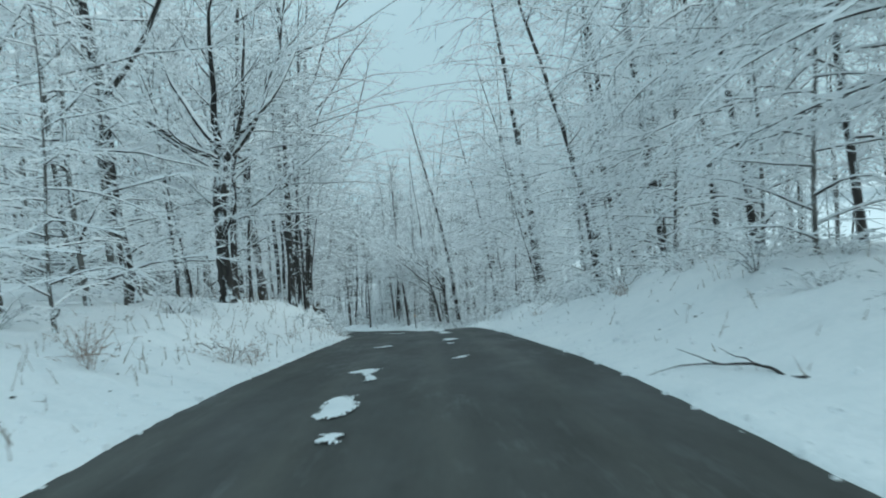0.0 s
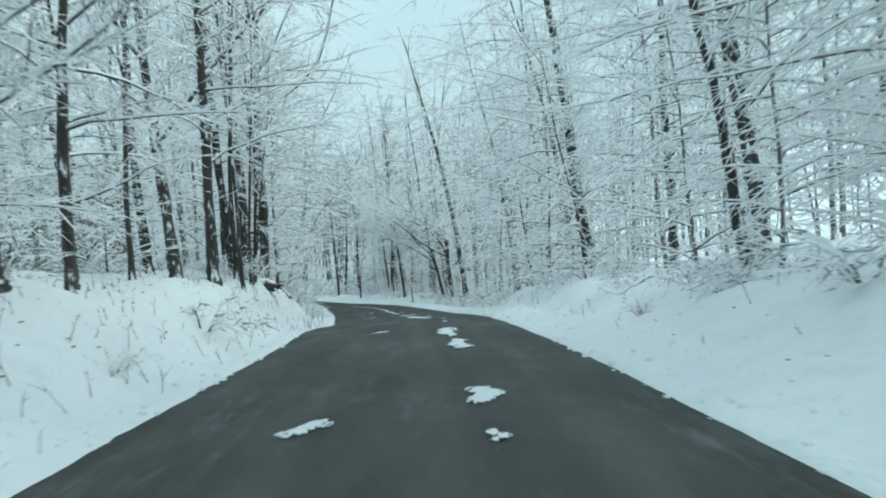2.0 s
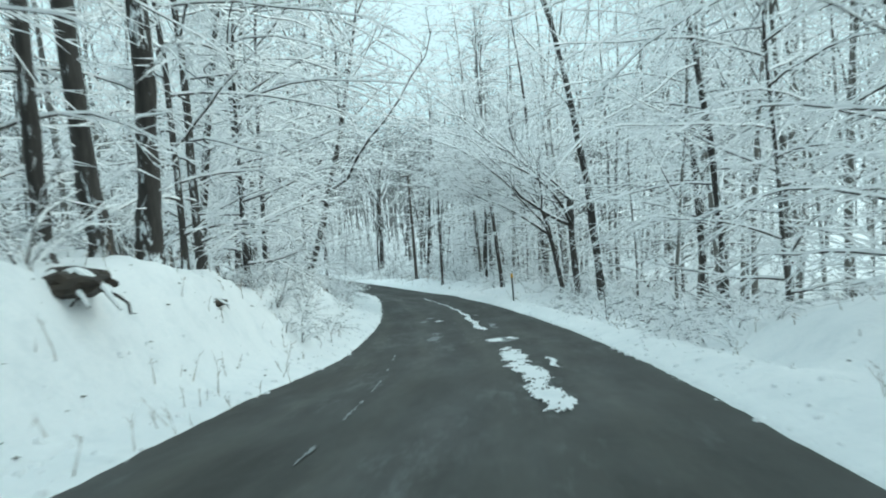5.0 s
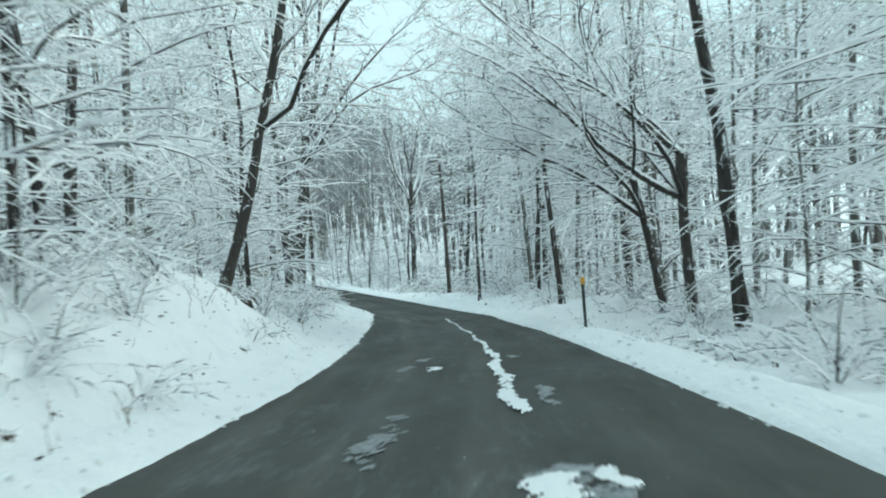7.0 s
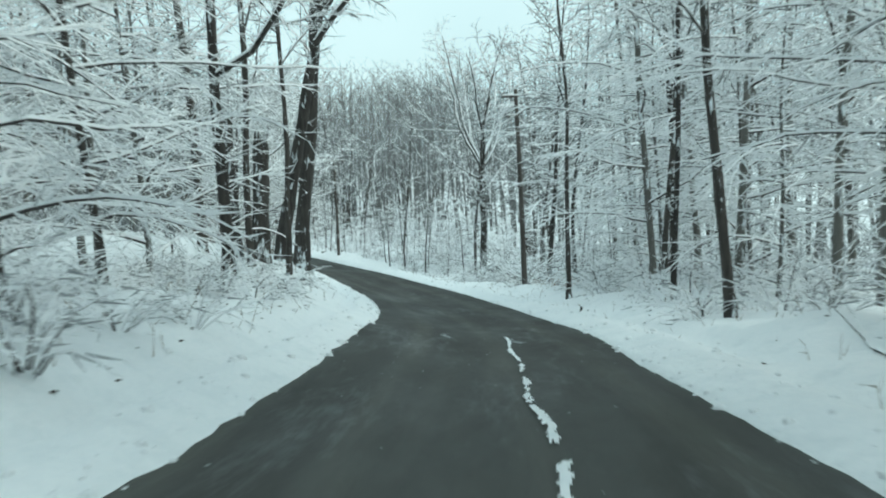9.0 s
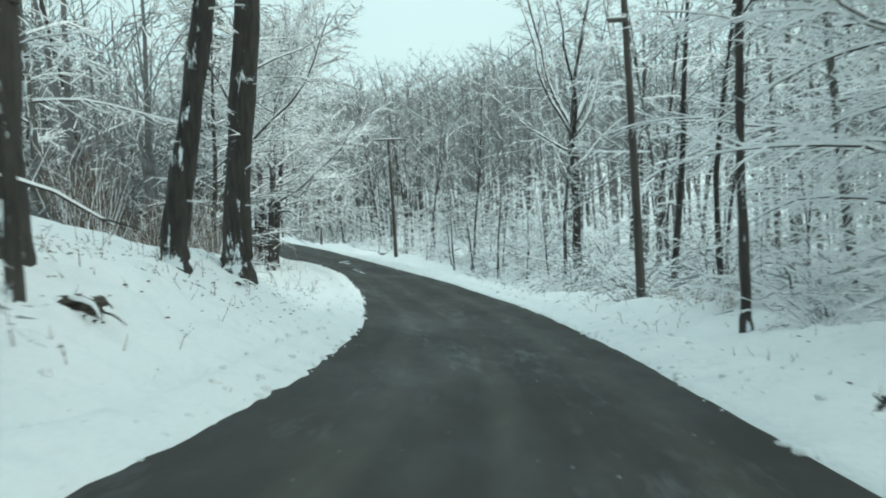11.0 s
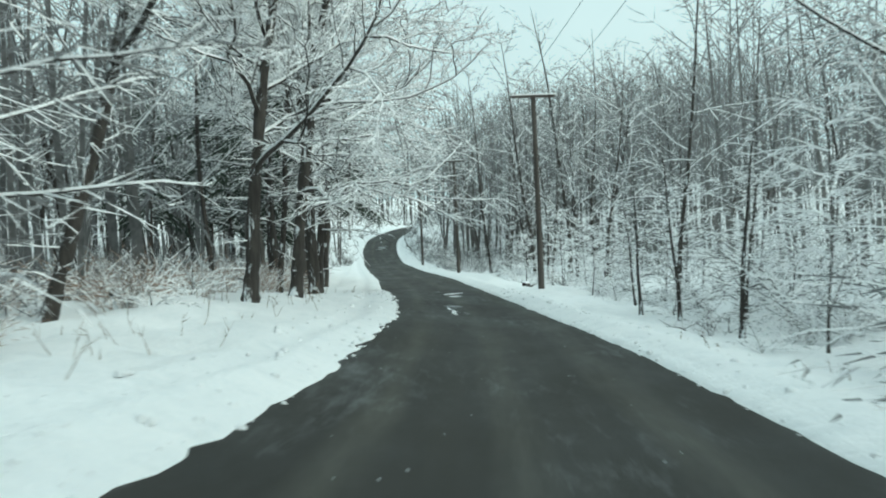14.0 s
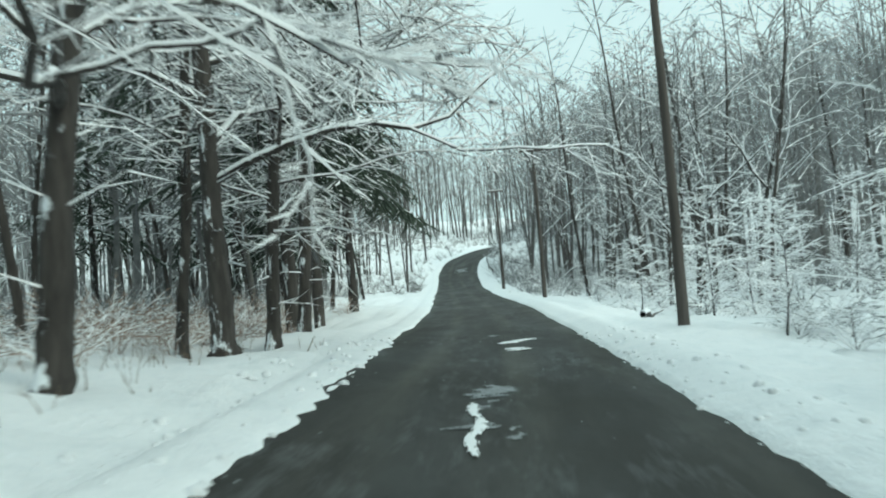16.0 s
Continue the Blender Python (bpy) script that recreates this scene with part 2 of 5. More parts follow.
LEFT_S = np.array([-60, 0, 16, 22, 30, 40, 50, 56, 62, 66, 70, 78, 84, 92, 97, 104, 112, 116, 122, 130, 145, 160, 400], float)
LEFT_H = np.array([0.5, 0.6, 1.0, 1.4, 1.75, 1.9, 2.2, 2.7, 2.0, 1.6, 2.1, 1.7, 1.4, 1.5, 1.9, 2.6, 2.75, 1.7, 0.5, 0.55, 0.4, 0.2, 0.2])
RIGHT_S = np.array([-60, 0, 17, 24, 30, 36, 42, 48, 54, 58, 62, 66, 75, 84, 93, 98, 103, 110, 119, 130, 150, 200, 222, 240, 400], float)
RIGHT_H = np.array([1.2, 1.2, 1.2, 1.4, 0.95, 0.6, 0.9, 1.2, 1.0, 0.4, -0.3, -0.8, -0.5, 0.0, -0.1, 0.5, 0.1, -0.1, -0.3, -0.75, -0.8, -0.5, 0.6, 3.5, 4.0])


def evened(keys, values, at, reach=2.0):
    """A table read off at close steps, its corners rounded."""
    k = np.exp(-0.5 * (np.arange(-16, 17) * 0.5 / reach) ** 2)
    return np.convolve(np.pad(np.interp(at, keys, values), 16, "edge"), k / k.sum(), "valid")


STEPS = np.arange(-60, 400, 0.5)
EDGE_L, EDGE_R, EDGE_S = evened(EDGE_S, EDGE_L, STEPS), evened(EDGE_S, EDGE_R, STEPS), STEPS
LEFT_H = LEFT_H - np.interp(LEFT_S, [80, 92, 118, 124, 128, 142, 156], [0, 0.58, 0.6, 0.42, 0.34, 0.28, 0])
RIGHT_H = RIGHT_H + np.interp(RIGHT_S, [80, 95, 124, 134], [0, 0.1, 0.1, 0])
LEFT_H, LEFT_S, RIGHT_H, RIGHT_S = evened(LEFT_S, LEFT_H, STEPS), STEPS, evened(RIGHT_S, RIGHT_H, STEPS), STEPS

wave_rng = np.random.default_rng(5)
WAVES = [(wave_rng.normal(size=2) / size, wave_rng.uniform(0, 6.28), size) for size in (9, 7, 5, 3.2, 2.4, 1.7, 1.2, 0.8, 0.6, 0.45, 0.35) for _ in range(3)]


def roughness(x, y, least=0.0, most=99.0):
    out = np.zeros_like(x)
    for (a, b), c, size in WAVES:
        if least <= size <= most:
            out += size**0.9 * np.sin(x * a * 2.2 + y * b * 2.2 + c)
    return out * 0.012


def ease(u):
    u = np.clip(u, 0, 1)
    return u * u * (3 - 2 * u)


def line_at(s):
    return np.stack([np.interp(s, DENSE, TRACK[:, k]) for k in range(3)], -1)


def spot(s, lat):
    """x and y of a place s along the road and lat to the right of the driven line."""
    s, lat = np.asarray(s, float), np.asarray(lat, float)
    p = line_at(s)
    a = np.stack([np.interp(s, DENSE, AHEAD[:, k]) for k in range(2)], -1)
    a = a / np.linalg.norm(a, axis=-1, keepdims=True)
    near = np.clip(lat, -75, 75)
    far = lat - near
    return p[..., 0] + a[..., 1] * near + far * 0.95, p[..., 1] - a[..., 0] * near + far * 0.3


def cross_slope(s, lat, edge_l, edge_r):
    """How the asphalt leans in the long left-hand bend, its inner lane rising to the bank."""
    inner = np.interp(s, [52, 70, 80, 90, 130, 142, 158], [0, 0.03, 0.01, -0.19, -0.20, -0.18, 0])
    outer = np.interp(s, [52, 70, 95], [0, 0.03, 0])
    w = np.clip(lat, -edge_l, edge_r)
    return np.where(w < 0, -inner * (np.sqrt(w * w + 0.16) - 0.4), outer * w)


def height(s, lat):
    """Height of the snow surface."""
    s, lat = np.asarray(s, float), np.asarray(lat, float)
    base = line_at(s)[..., 2] + cross_slope(s, lat, np.interp(s, EDGE_S, EDGE_L), np.interp(s, EDGE_S, EDGE_R))
    left = lat < 0
    edge = np.where(left, np.interp(s, EDGE_S, EDGE_L), np.interp(s, EDGE_S, EDGE_R))
    at = np.where(left, np.interp(s, LEFT_S, LEFT_H), np.interp(s, RIGHT_S, RIGHT_H))
    d = np.abs(lat)
    berm = np.where(left, np.interp(s, [0, 50, 60, 68, 98, 104, 122, 128, 135], [0.06, 0.08, 0.22, 0.28, 0.28, 0.32, 0.32, 0.2, 0.08]), np.interp(s, [0, 30, 45], [0.09, 0.09, 0.15]))
    lip = 0.06 * ease((d - edge + 0.05) / 0.2) + berm * ease((d - edge) / 0.85) - 0.05 * ease((edge - d + 0.02) / 0.1)
    flat = np.where(left, np.interp(s, [0, 40, 60, 95, 105, 115, 120], [0.4, 0.6, 0.9, 0.9, 1.2, 1.2, 0.5]), np.interp(s, [0, 50, 60, 90], [0.4, 0.5, 0.9, 0.6]))
    u = np.clip((d - edge - flat) / np.maximum(6.5 - edge - flat, 0.4), 0, 1)
    bank = (at - berm) * (0.4 * ease(u) + 0.6 * u)
    out = np.maximum(d - 6.5, 0)
    rise_l = np.interp(s, [-60, 60, 112, 124, 170, 205, 235, 300], [0.10, 0.12, 0.16, 0.02, 0.02, 0.05, 0.12, 0.16]) * np.minimum(out, 60)
    rise_r = np.interp(s, [-60, 50, 62, 120, 150, 200, 300], [0.07, 0.07, 0.02, 0.02, 0.03, 0.06, 0.10]) * np.minimum(np.maximum(out - 4, 0), 90)
    x, y = spot(s, lat)
    rough_amount = ease((d - edge - 0.5) / 1.6)
    fine = roughness(x, y, 0, 1.3) * 2.7 * rough_amount
    # the crease behind the ploughed ridge
    crease = -np.interp(s, [0, 55, 70, 92, 120, 300], [0.02, 0.03, 0.10, 0.2, 0.2, 0.06]) * np.exp(-(((d - edge - 1.0 - 0.12 * np.sin(s * 0.7)) / 0.2) ** 2))
    ditch = -np.interp(s, [0, 25, 42, 58, 95, 130, 300], [0.0, 0.05, 0.30, 0.34, 0.22, 0.16, 0.1]) * np.exp(-(((d - edge - 1.75 - 0.15 * np.sin(s * 0.45)) / 0.5) ** 2))
    crease = np.where(left, crease, ditch)
    coarse = 1.3 * roughness(x, y, 1.3, 99) * ease((d - edge - 1.0) / 4) * np.where(d > 60, 2.0, 1.0)
    return base + lip + bank + np.where(left, rise_l, rise_r) + fine + coarse + crease


# ---------------------------------------------------------------- mesh helpers
def mesh_of(name, verts, faces, materials, index=None, soft=True):
    me = bpy.data.meshes.new(name)
    me.from_pydata([tuple(v) for v in verts], [], [tuple(f) for f in faces])
    for m in materials:
        me.materials.append(m)
    if index is not None:
        me.polygons.foreach_set("material_index", np.asarray(index, dtype=np.int32))
    me.polygons.foreach_set("use_smooth", np.full(len(me.polygons), soft))
    me.update()
    return me


def child(name, me, parent, label="", kind=""):
    ob = new(name, me)
    ob.parent = parent
    return tagged(ob, label=label, kind=kind)


def thing(name, label, category, group="", kind=""):
    ob = new(name)
    ob.empty_display_size = 0.2
    return tagged(ob, label, category, group, kind)


class Wood:
    """Collects branches and their snow into one mesh."""

    def __init__(self):
        self.v, self.f4, self.m4, self.count, self.spikes, self.bulk = [], [], [], 0, [], []

    @staticmethod
    def frame_of(p):
        t = np.gradient(p, axis=0)
        t /= np.linalg.norm(t, axis=1)[:, None] + 1e-9
        side = np.cross(t, (0, 0, 1.0))
        n = np.linalg.norm(side, axis=1)
        weak = n < 0.12
        side[weak] = np.cross(t[weak], (0, 1.0, 0))
        side /= np.linalg.norm(side, axis=1)[:, None] + 1e-9
        return t, side, np.cross(side, t)

    def strip(self, rings, mats):
        """rings: points by row and place in the ring, closed when mats has as many entries as the ring."""
        n, k = rings.shape[:2]
        i, j = np.meshgrid(np.arange(n - 1), np.arange(len(mats)), indexing="ij")
        a, b = i * k + j, i * k + (j + 1) % k
        self.v.append(rings.reshape(-1, 3))
        self.f4.append(np.stack([a, b, b + k, a + k], -1).reshape(-1, 4) + self.count)
        self.m4.append(np.broadcast_to(np.asarray(mats), i.shape).reshape(-1))
        self.count += n * k

    def tube(self, p, r, k=6, lumpy=None):
        t, side, top = self.frame_of(p)
        if abs(t[0, 2]) > 0.8:
            side, top = np.tile((1.0, 0, 0), (len(p), 1)), np.tile((0, 1.0, 0), (len(p), 1))
        a = np.arange(k) * 2 * np.pi / k
        rr = r[:, None] * (1 if lumpy is None else 1 + 0.07 * lumpy.normal(size=(len(p), k)))
        ring = p[:, None] + rr[..., None] * (np.cos(a)[None, :, None] * side[:, None] + np.sin(a)[None, :, None] * top[:, None])
        self.strip(ring, [0] * k)

    def cap(self, p, r, thick):
        """A ridge of snow along the upper side."""
        t, side, top = self.frame_of(p)
        flat = np.clip(1.25 * np.hypot(t[:, 0], t[:, 1]) - 0.2, 0, 1)[:, None]
        w, h = r[:, None], thick * flat
        ring = np.stack([p + side * w * 1.03 + top * w * 0.25, p + side * w * 0.6 + top * (w * 0.85 + h), p - side * w * 0.6 + top * (w * 0.85 + h),
                         p - side * w * 1.03 + top * w * 0.25], 1)
        self.strip(ring, [1, 1, 1])

    def twig(self, p, r, thick):
        """A thin branch under its load of snow: dark below, white above."""
        t, side, top = self.frame_of(p)
        taper = np.linspace(1, 0.45, len(p))[:, None]
        w = r[:, None] + 0.22 * thick * taper
        ring = np.stack([p + side * w, p + top * (r[:, None] + thick * taper), p - side * w], 1)
        self.strip(ring, [1, 1, 0])

    def spike(self, p, q, r, thick, bare=False):
        """A twig from p to its tip q."""
        self.spikes.append((*p, *q, r, thick, 0 if bare else 1))

    def spikes_at(self, p, q, r, thick, bare):
        """Many twigs at once."""
        self.bulk.append(np.concatenate([p, q, r[:, None], thick[:, None], np.where(bare, 0.0, 1.0)[:, None]], 1))

    def mesh(self, name, bark, snow=None, soft=True, rime=None):
        """rime: the coat of bare twigs and of the underside of laden ones."""
        v, f, m = list(self.v), [], []
        if self.f4:
            f, m = np.concatenate(self.f4).tolist(), np.concatenate(self.m4).tolist()
        if self.spikes or self.bulk:
            a = np.concatenate([np.array(self.spikes).reshape(-1, 9), *self.bulk])
            p, q, r, thick = a[:, :3], a[:, 3:6], a[:, 6:7], a[:, 7:8]
            t = (q - p) / (np.linalg.norm(q - p, axis=1)[:, None] + 1e-9)
            side = np.cross(t, (0.01, 0.02, 1.0))
            side /= np.linalg.norm(side, axis=1)[:, None] + 1e-9
            top = np.cross(side, t)
            w = r + 0.2 * thick
            ring = np.stack([p + side * w, p + top * (r + 1.25 * thick), p - side * w, q], 1)
            b = np.arange(len(a))[:, None] * 4 + self.count
            v.append(ring.reshape(-1, 3))
            f += np.concatenate([b + (0, 1, 3), b + (1, 2, 3), b + (2, 0, 3)]).tolist()
            under = 2 if rime else 0
            clad = np.where(a[:, 8] > 0.5, 1, under).tolist()
            m += clad + clad + [under] * len(a)
        return mesh_of(name, np.concatenate(v), f, [bark, snow or TWIG_SNOW] + ([rime] if rime else []), m, soft)


def bough(rng, p, d, length, n, bend=(0, 0, 0), wob=0.12):
    d = np.asarray(d, float) / np.linalg.norm(d)
    pts = [np.asarray(p, float)]
    kicks = rng.normal(size=(n, 3)) * wob + np.asarray(bend, float) / n
    for k in kicks:
        d = d + k
        d = d / math.sqrt(d[0] * d[0] + d[1] * d[1] + d[2] * d[2])
        pts.append(pts[-1] + d * (length / n))
    return np.array(pts)


def along(p, u):
    x = u * (len(p) - 1)
    i = min(int(x), len(p) - 2)
    t = p[i + 1] - p[i]
    return p[i] + (x - i) * t, t / math.sqrt(t @ t + 1e-12)


def spread(rng, t, angle, flat=0.6, updown=0.0):
    """A direction that leaves t at an angle, mostly sideways."""
    side = np.array((t[1], -t[0], 0.0))
    n = math.hypot(side[0], side[1])
    if n < 0.15:
        a = rng.uniform(0, 6.28)
        side, n = np.array((math.cos(a), math.sin(a), 0)), 1.0
    side = side / n
    top = np.array((side[1] * t[2], -side[0] * t[2], side[0] * t[1] - side[1] * t[0]))
    a = (0.0 if rng.random() < 0.5 else math.pi) + rng.normal() * (1 - flat) * 1.6
    return t * math.cos(angle) + (side * math.cos(a) + top * (math.sin(a) + updown)) * math.sin(angle)


def spread_many(rng, t, angle, flat=0.6):
    """spread() for a row of directions."""
    side = np.stack([t[:, 1], -t[:, 0], 0 * t[:, 0]], 1)
    n = np.hypot(side[:, 0], side[:, 1])
    turn = rng.uniform(0, 6.28, len(t))
    weak = n < 0.15
    side[weak] = np.stack([np.cos(turn), np.sin(turn), 0 * turn], 1)[weak]
    side /= np.where(weak, 1.0, n)[:, None]
    top = np.stack([side[:, 1] * t[:, 2], -side[:, 0] * t[:, 2], side[:, 0] * t[:, 1] - side[:, 1] * t[:, 0]], 1)
    a = np.where(rng.random(len(t)) < 0.5, 0.0, math.pi) + rng.normal(size=len(t)) * (1 - flat) * 1.6
    return t * np.cos(angle)[:, None] + (side * np.cos(a)[:, None] + top * np.sin(a)[:, None]) * np.sin(angle)[:, None]


def twigs_on(rng, wood, p, count, length, thick, sub, droop, start=0.12, size=0.006, bare=0.0):
    """Side twigs with their own twiglets on a branch p."""
    down = np.array((0, 0, -droop))
    u = np.linspace(start, 1.0, count)
    x = np.clip(u + rng.uniform(-0.03, 0.03, count), 0, 1) * (len(p) - 1)
    i = np.minimum(x.astype(int), len(p) - 2)
    t = p[i + 1] - p[i]
    q = p[i] + (x - i)[:, None] * t
    t = t / (np.linalg.norm(t, axis=1)[:, None] + 1e-9)
    l = length * rng.uniform(0.55, 1.35, count) * (1.15 - 0.55 * u)
    d = np.where((u < 0.97)[:, None], spread_many(rng, t, rng.uniform(0.5, 1.0, count)), t)
    tip = q + (d + down * 0.6) * l[:, None]
    wood.spikes_at(q, tip, np.full(count, size), thick * rng.uniform(0.75, 1.25, count), rng.random(count) < bare)
    v = np.tile(np.linspace(0.18, 0.85, sub), count)[:, None]
    k, n = np.repeat(np.arange(count), sub), count * sub
    q2 = q[k] + (tip - q)[k] * v
    d2 = spread_many(rng, d[k], rng.uniform(0.5, 0.95, n)) + down * 0.5
    wood.spikes_at(q2, q2 + d2 * (l[k] * rng.uniform(0.28, 0.52, n))[:, None], np.full(n, size * 0.7), thick * rng.uniform(0.55, 0.95, n), rng.random(n) < bare)


def tree(name, label, seed, tall=15.0, girth=0.42, kind="maple", load=1.0, detail=1.0, bark=None, group="trees of the wood", lean=(0, 0), toward=None,
         reach=1.0, low=None, twig=None, bare=0.0, pull=0.55, rime=None, weep=0.35):
    """A bare broadleaf tree under snow: trunk, limbs and a crown of laden twigs. toward: the heading to which its branches grow longer."""
    rng = np.random.default_rng(seed)
    bark, twig = bark or BARK, twig or TWIG
    top = thing(name, label, "tree", group)
    trunk_p = bough(rng, (0, 0, -0.35), (lean[0], lean[1], 1), tall, 12, (-lean[0] * 0.4, -lean[1] * 0.4, 0.15), 0.035)
    u = np.linspace(0, 1, 13)
    trunk_r = girth / 2 * (0.10 + 0.90 * (1 - u) ** 0.85)
    foot = np.array([0, 0.35, 0.55, 0.9]) / tall
    p0 = np.array([along(trunk_p, f)[0] for f in foot])
    trunk_p2 = np.concatenate([p0, trunk_p[1:]])
    trunk_r2 = np.concatenate([girth / 2 * np.array([1.6, 1.35, 1.12, 1.02]), trunk_r[1:]])
    fine = detail > 0.7
    if kind == "candelabra":
        trunk_p2, trunk_r2 = trunk_p2[:9], girth / 2 * np.array((1.6, 1.35, 1.12, 1.02, 0.98, 0.95, 0.95, 0.98, 1.0))
    if kind == "fan":
        trunk_p2, trunk_r2 = trunk_p2[:8], girth / 2 * np.array((1.6, 1.35, 1.12, 1.02, 0.98, 0.95, 0.93, 0.9))
    w = Wood()
    if fine and girth >= 0.2:
        # knots, swellings and slight crooks along the bole
        at, old = np.linspace(0, len(trunk_p2) - 1, 40), np.arange(len(trunk_p2))
        body = np.stack([np.interp(at, old, trunk_p2[:, k]) for k in range(3)], 1)
        crook = np.cumsum(rng.normal(size=(40, 2)), 0)
        body[4:, :2] += (0.02 * girth * (crook - np.linspace(0, 1, 40)[:, None] * crook[-1]))[4:]
        w.tube(body, np.interp(at, old, trunk_r2) * (1 + 0.05 * np.sin(at * 2.3 + seed) + 0.03 * rng.normal(size=40)), 11, rng)
    else:
        w.tube(trunk_p2, trunk_r2, 9 if fine else 5, rng)
    child("trunk", w.mesh("trunk", bark), top)
    crown = Wood()
    thick = 0.032 * load

    def limb_mesh(p, r, k):
        lw = Wood()
        lw.tube(p, r, k)
        lw.cap(p, r, 0.03 * load + 0.2 * float(r.mean()))
        child("limb", lw.mesh("limb", bark), top)

    if fine and girth >= 0.3:
        # short dead twigs that hold snow along the bole
        n = 34
        u = rng.uniform(0.06, 0.5, n)
        x = u * (len(trunk_p) - 1)
        i = x.astype(int)
        q = trunk_p[i] + (x - i)[:, None] * (trunk_p[i + 1] - trunk_p[i])
        a = rng.uniform(0, 6.28, n)
        d = np.stack([np.cos(a), np.sin(a), rng.uniform(-0.15, 0.5, n)], 1)
        l = rng.uniform(0.3, 1.3, n)
        crown.spikes_at(q, q + d * l[:, None], np.full(n, 0.012), np.full(n, thick * 0.9), rng.random(n) < 0.15)
        for v in (0.45, 0.75):
            q2 = q + d * (l * v)[:, None]
            crown.spikes_at(q2, q2 + (d * 0.5 + rng.normal(size=(n, 3)) * 0.45) * (l * 0.5)[:, None], np.full(n, 0.006), np.full(n, thick * 0.7), rng.random(n) < 0.2)

    def length_to(a):
        return 1.0 if toward is None else 1.0 + pull * math.cos(a - toward)

    def dress(p, r, secondary, s_len, count, t_len, sub, droop, start=0.2, fat=1.0):
        for v in np.linspace(start, 0.98, secondary):
            q, t = along(p, v)
            l = s_len * rng.uniform(0.6, 1.3) * (1.2 - 0.6 * v)
            d = spread(rng, t, rng.uniform(0.5, 0.95), 0.45)
            n = 4 if fine else 2
            b = bough(rng, q, d, l, n, (0, 0, -droop * 0.7), 0.14)
            rr = np.linspace(max(0.012, 0.3 * float(np.interp(v, (0, 1), (r[0], r[-1])))), 0.006, n + 1)
            crown.twig(b, rr, thick * 1.2 * fat)
            twigs_on(rng, crown, b, count, t_len, thick * fat, sub, droop, size=0.006 * fat, bare=bare)

    if kind == "candelabra":
        # a short bole that breaks into a bowl of upcurved limbs
        fork = trunk_p[5]
        for i in range(8):
            a = i * 0.785 + rng.uniform(-0.25, 0.25)
            p = bough(rng, fork - np.array((0, 0, 0.5)) * (i % 2), (math.cos(a), math.sin(a), rng.uniform(0.12, 0.6) if low > 0.3 else rng.uniform(1.3, 2.8)), tall * rng.uniform(0.42, 0.60), 10, (0, 0, 1.15 if low > 0.3 else 0.4), 0.12)
            r = np.linspace(girth * rng.uniform(0.20, 0.30), 0.02, 11)
            limb_mesh(p, r, 7)
            dress(p, r, 15, 2.2, 9, 0.85, 3, 0.2, 0.25)
        for i in range(5):
            q, t = along(trunk_p, 0.17 + 0.045 * i)
            a = (toward or 0.0) + (-1.2, 0.1, 2.4, 0.9, -2.4)[i]
            p = bough(rng, q, (math.cos(a), math.sin(a), 0.55), tall * 0.36, 8, (0, 0, 0.1), 0.1)
            r = np.linspace(girth * 0.11, 0.012, 9)
            limb_mesh(p, r, 5)
            dress(p, r, 12, 1.7, 9, 0.8, 3, 0.25)
    elif kind == "fan":
        for i in range(7):
            q = trunk_p2[-1 - i % 2]
            a = (toward or 0.0) + (-0.9, 0.35, -0.35, 0.9, 0.05, -0.6, 0.6)[i]
            p = bough(rng, q, (math.cos(a), math.sin(a), (0.9, 0.75, 1.2, 1.0, 1.6, 2.2, 0.7)[i]), tall * (0.50, 0.52, 0.55, 0.45, 0.55, 0.5, 0.42)[i], 9, (0, 0, -0.3), 0.10)
            r = np.linspace(girth * (0.34 - 0.025 * i), 0.014, 10)
            limb_mesh(p, r, 6)
            dress(p, r, 9, 1.8, 7, 0.7, 3, 0.12, 0.25, 0.75)
            for v in (0.25, 0.42, 0.6):
                q2, t2 = along(p, v)
                b = bough(rng, q2, spread(rng, t2, rng.uniform(0.35, 0.7), 0.7), tall * 0.26 * rng.uniform(0.8, 1.2), 6, (0, 0, -0.1), 0.13)
                r2 = np.linspace(0.6 * float(np.interp(v, (0, 1), (r[0], r[-1]))), 0.010, 7)
                limb_mesh(b, r2, 5)
                dress(b, r2, 8, 1.3, 6, 0.6, 3, 0.12, 0.15, 0.75)
    elif kind == "maple":
        limbs = 6
        for i in range(limbs):
            q, t = along(trunk_p, (low or 0.28) + 0.10 * i + rng.uniform(-0.03, 0.03))
            a = i * 2.4 + rng.uniform(-0.4, 0.4)
            steep = rng.uniform(0.45, 1.1)
            p = bough(rng, q, (math.cos(a), math.sin(a), steep), reach * length_to(a) * tall * rng.uniform(0.34, 0.50) * (1 - 0.06 * i), 8, (0, 0, 0.3), 0.15)
            r = np.linspace(girth * 0.24 * (1 - 0.08 * i), 0.018, 9)
            limb_mesh(p, r, 6 if fine else 4)
            dress(p, r, int(12 * detail) + 2, 2.3, int(9 * detail) + 1, 0.85, 3 if fine else 2, 0.25)
        dress(trunk_p, trunk_r, int(18 * detail) + 2, 2.6, int(9 * detail) + 1, 0.85, 3 if fine else 2, 0.3, 0.33)
    elif kind == "spreading":
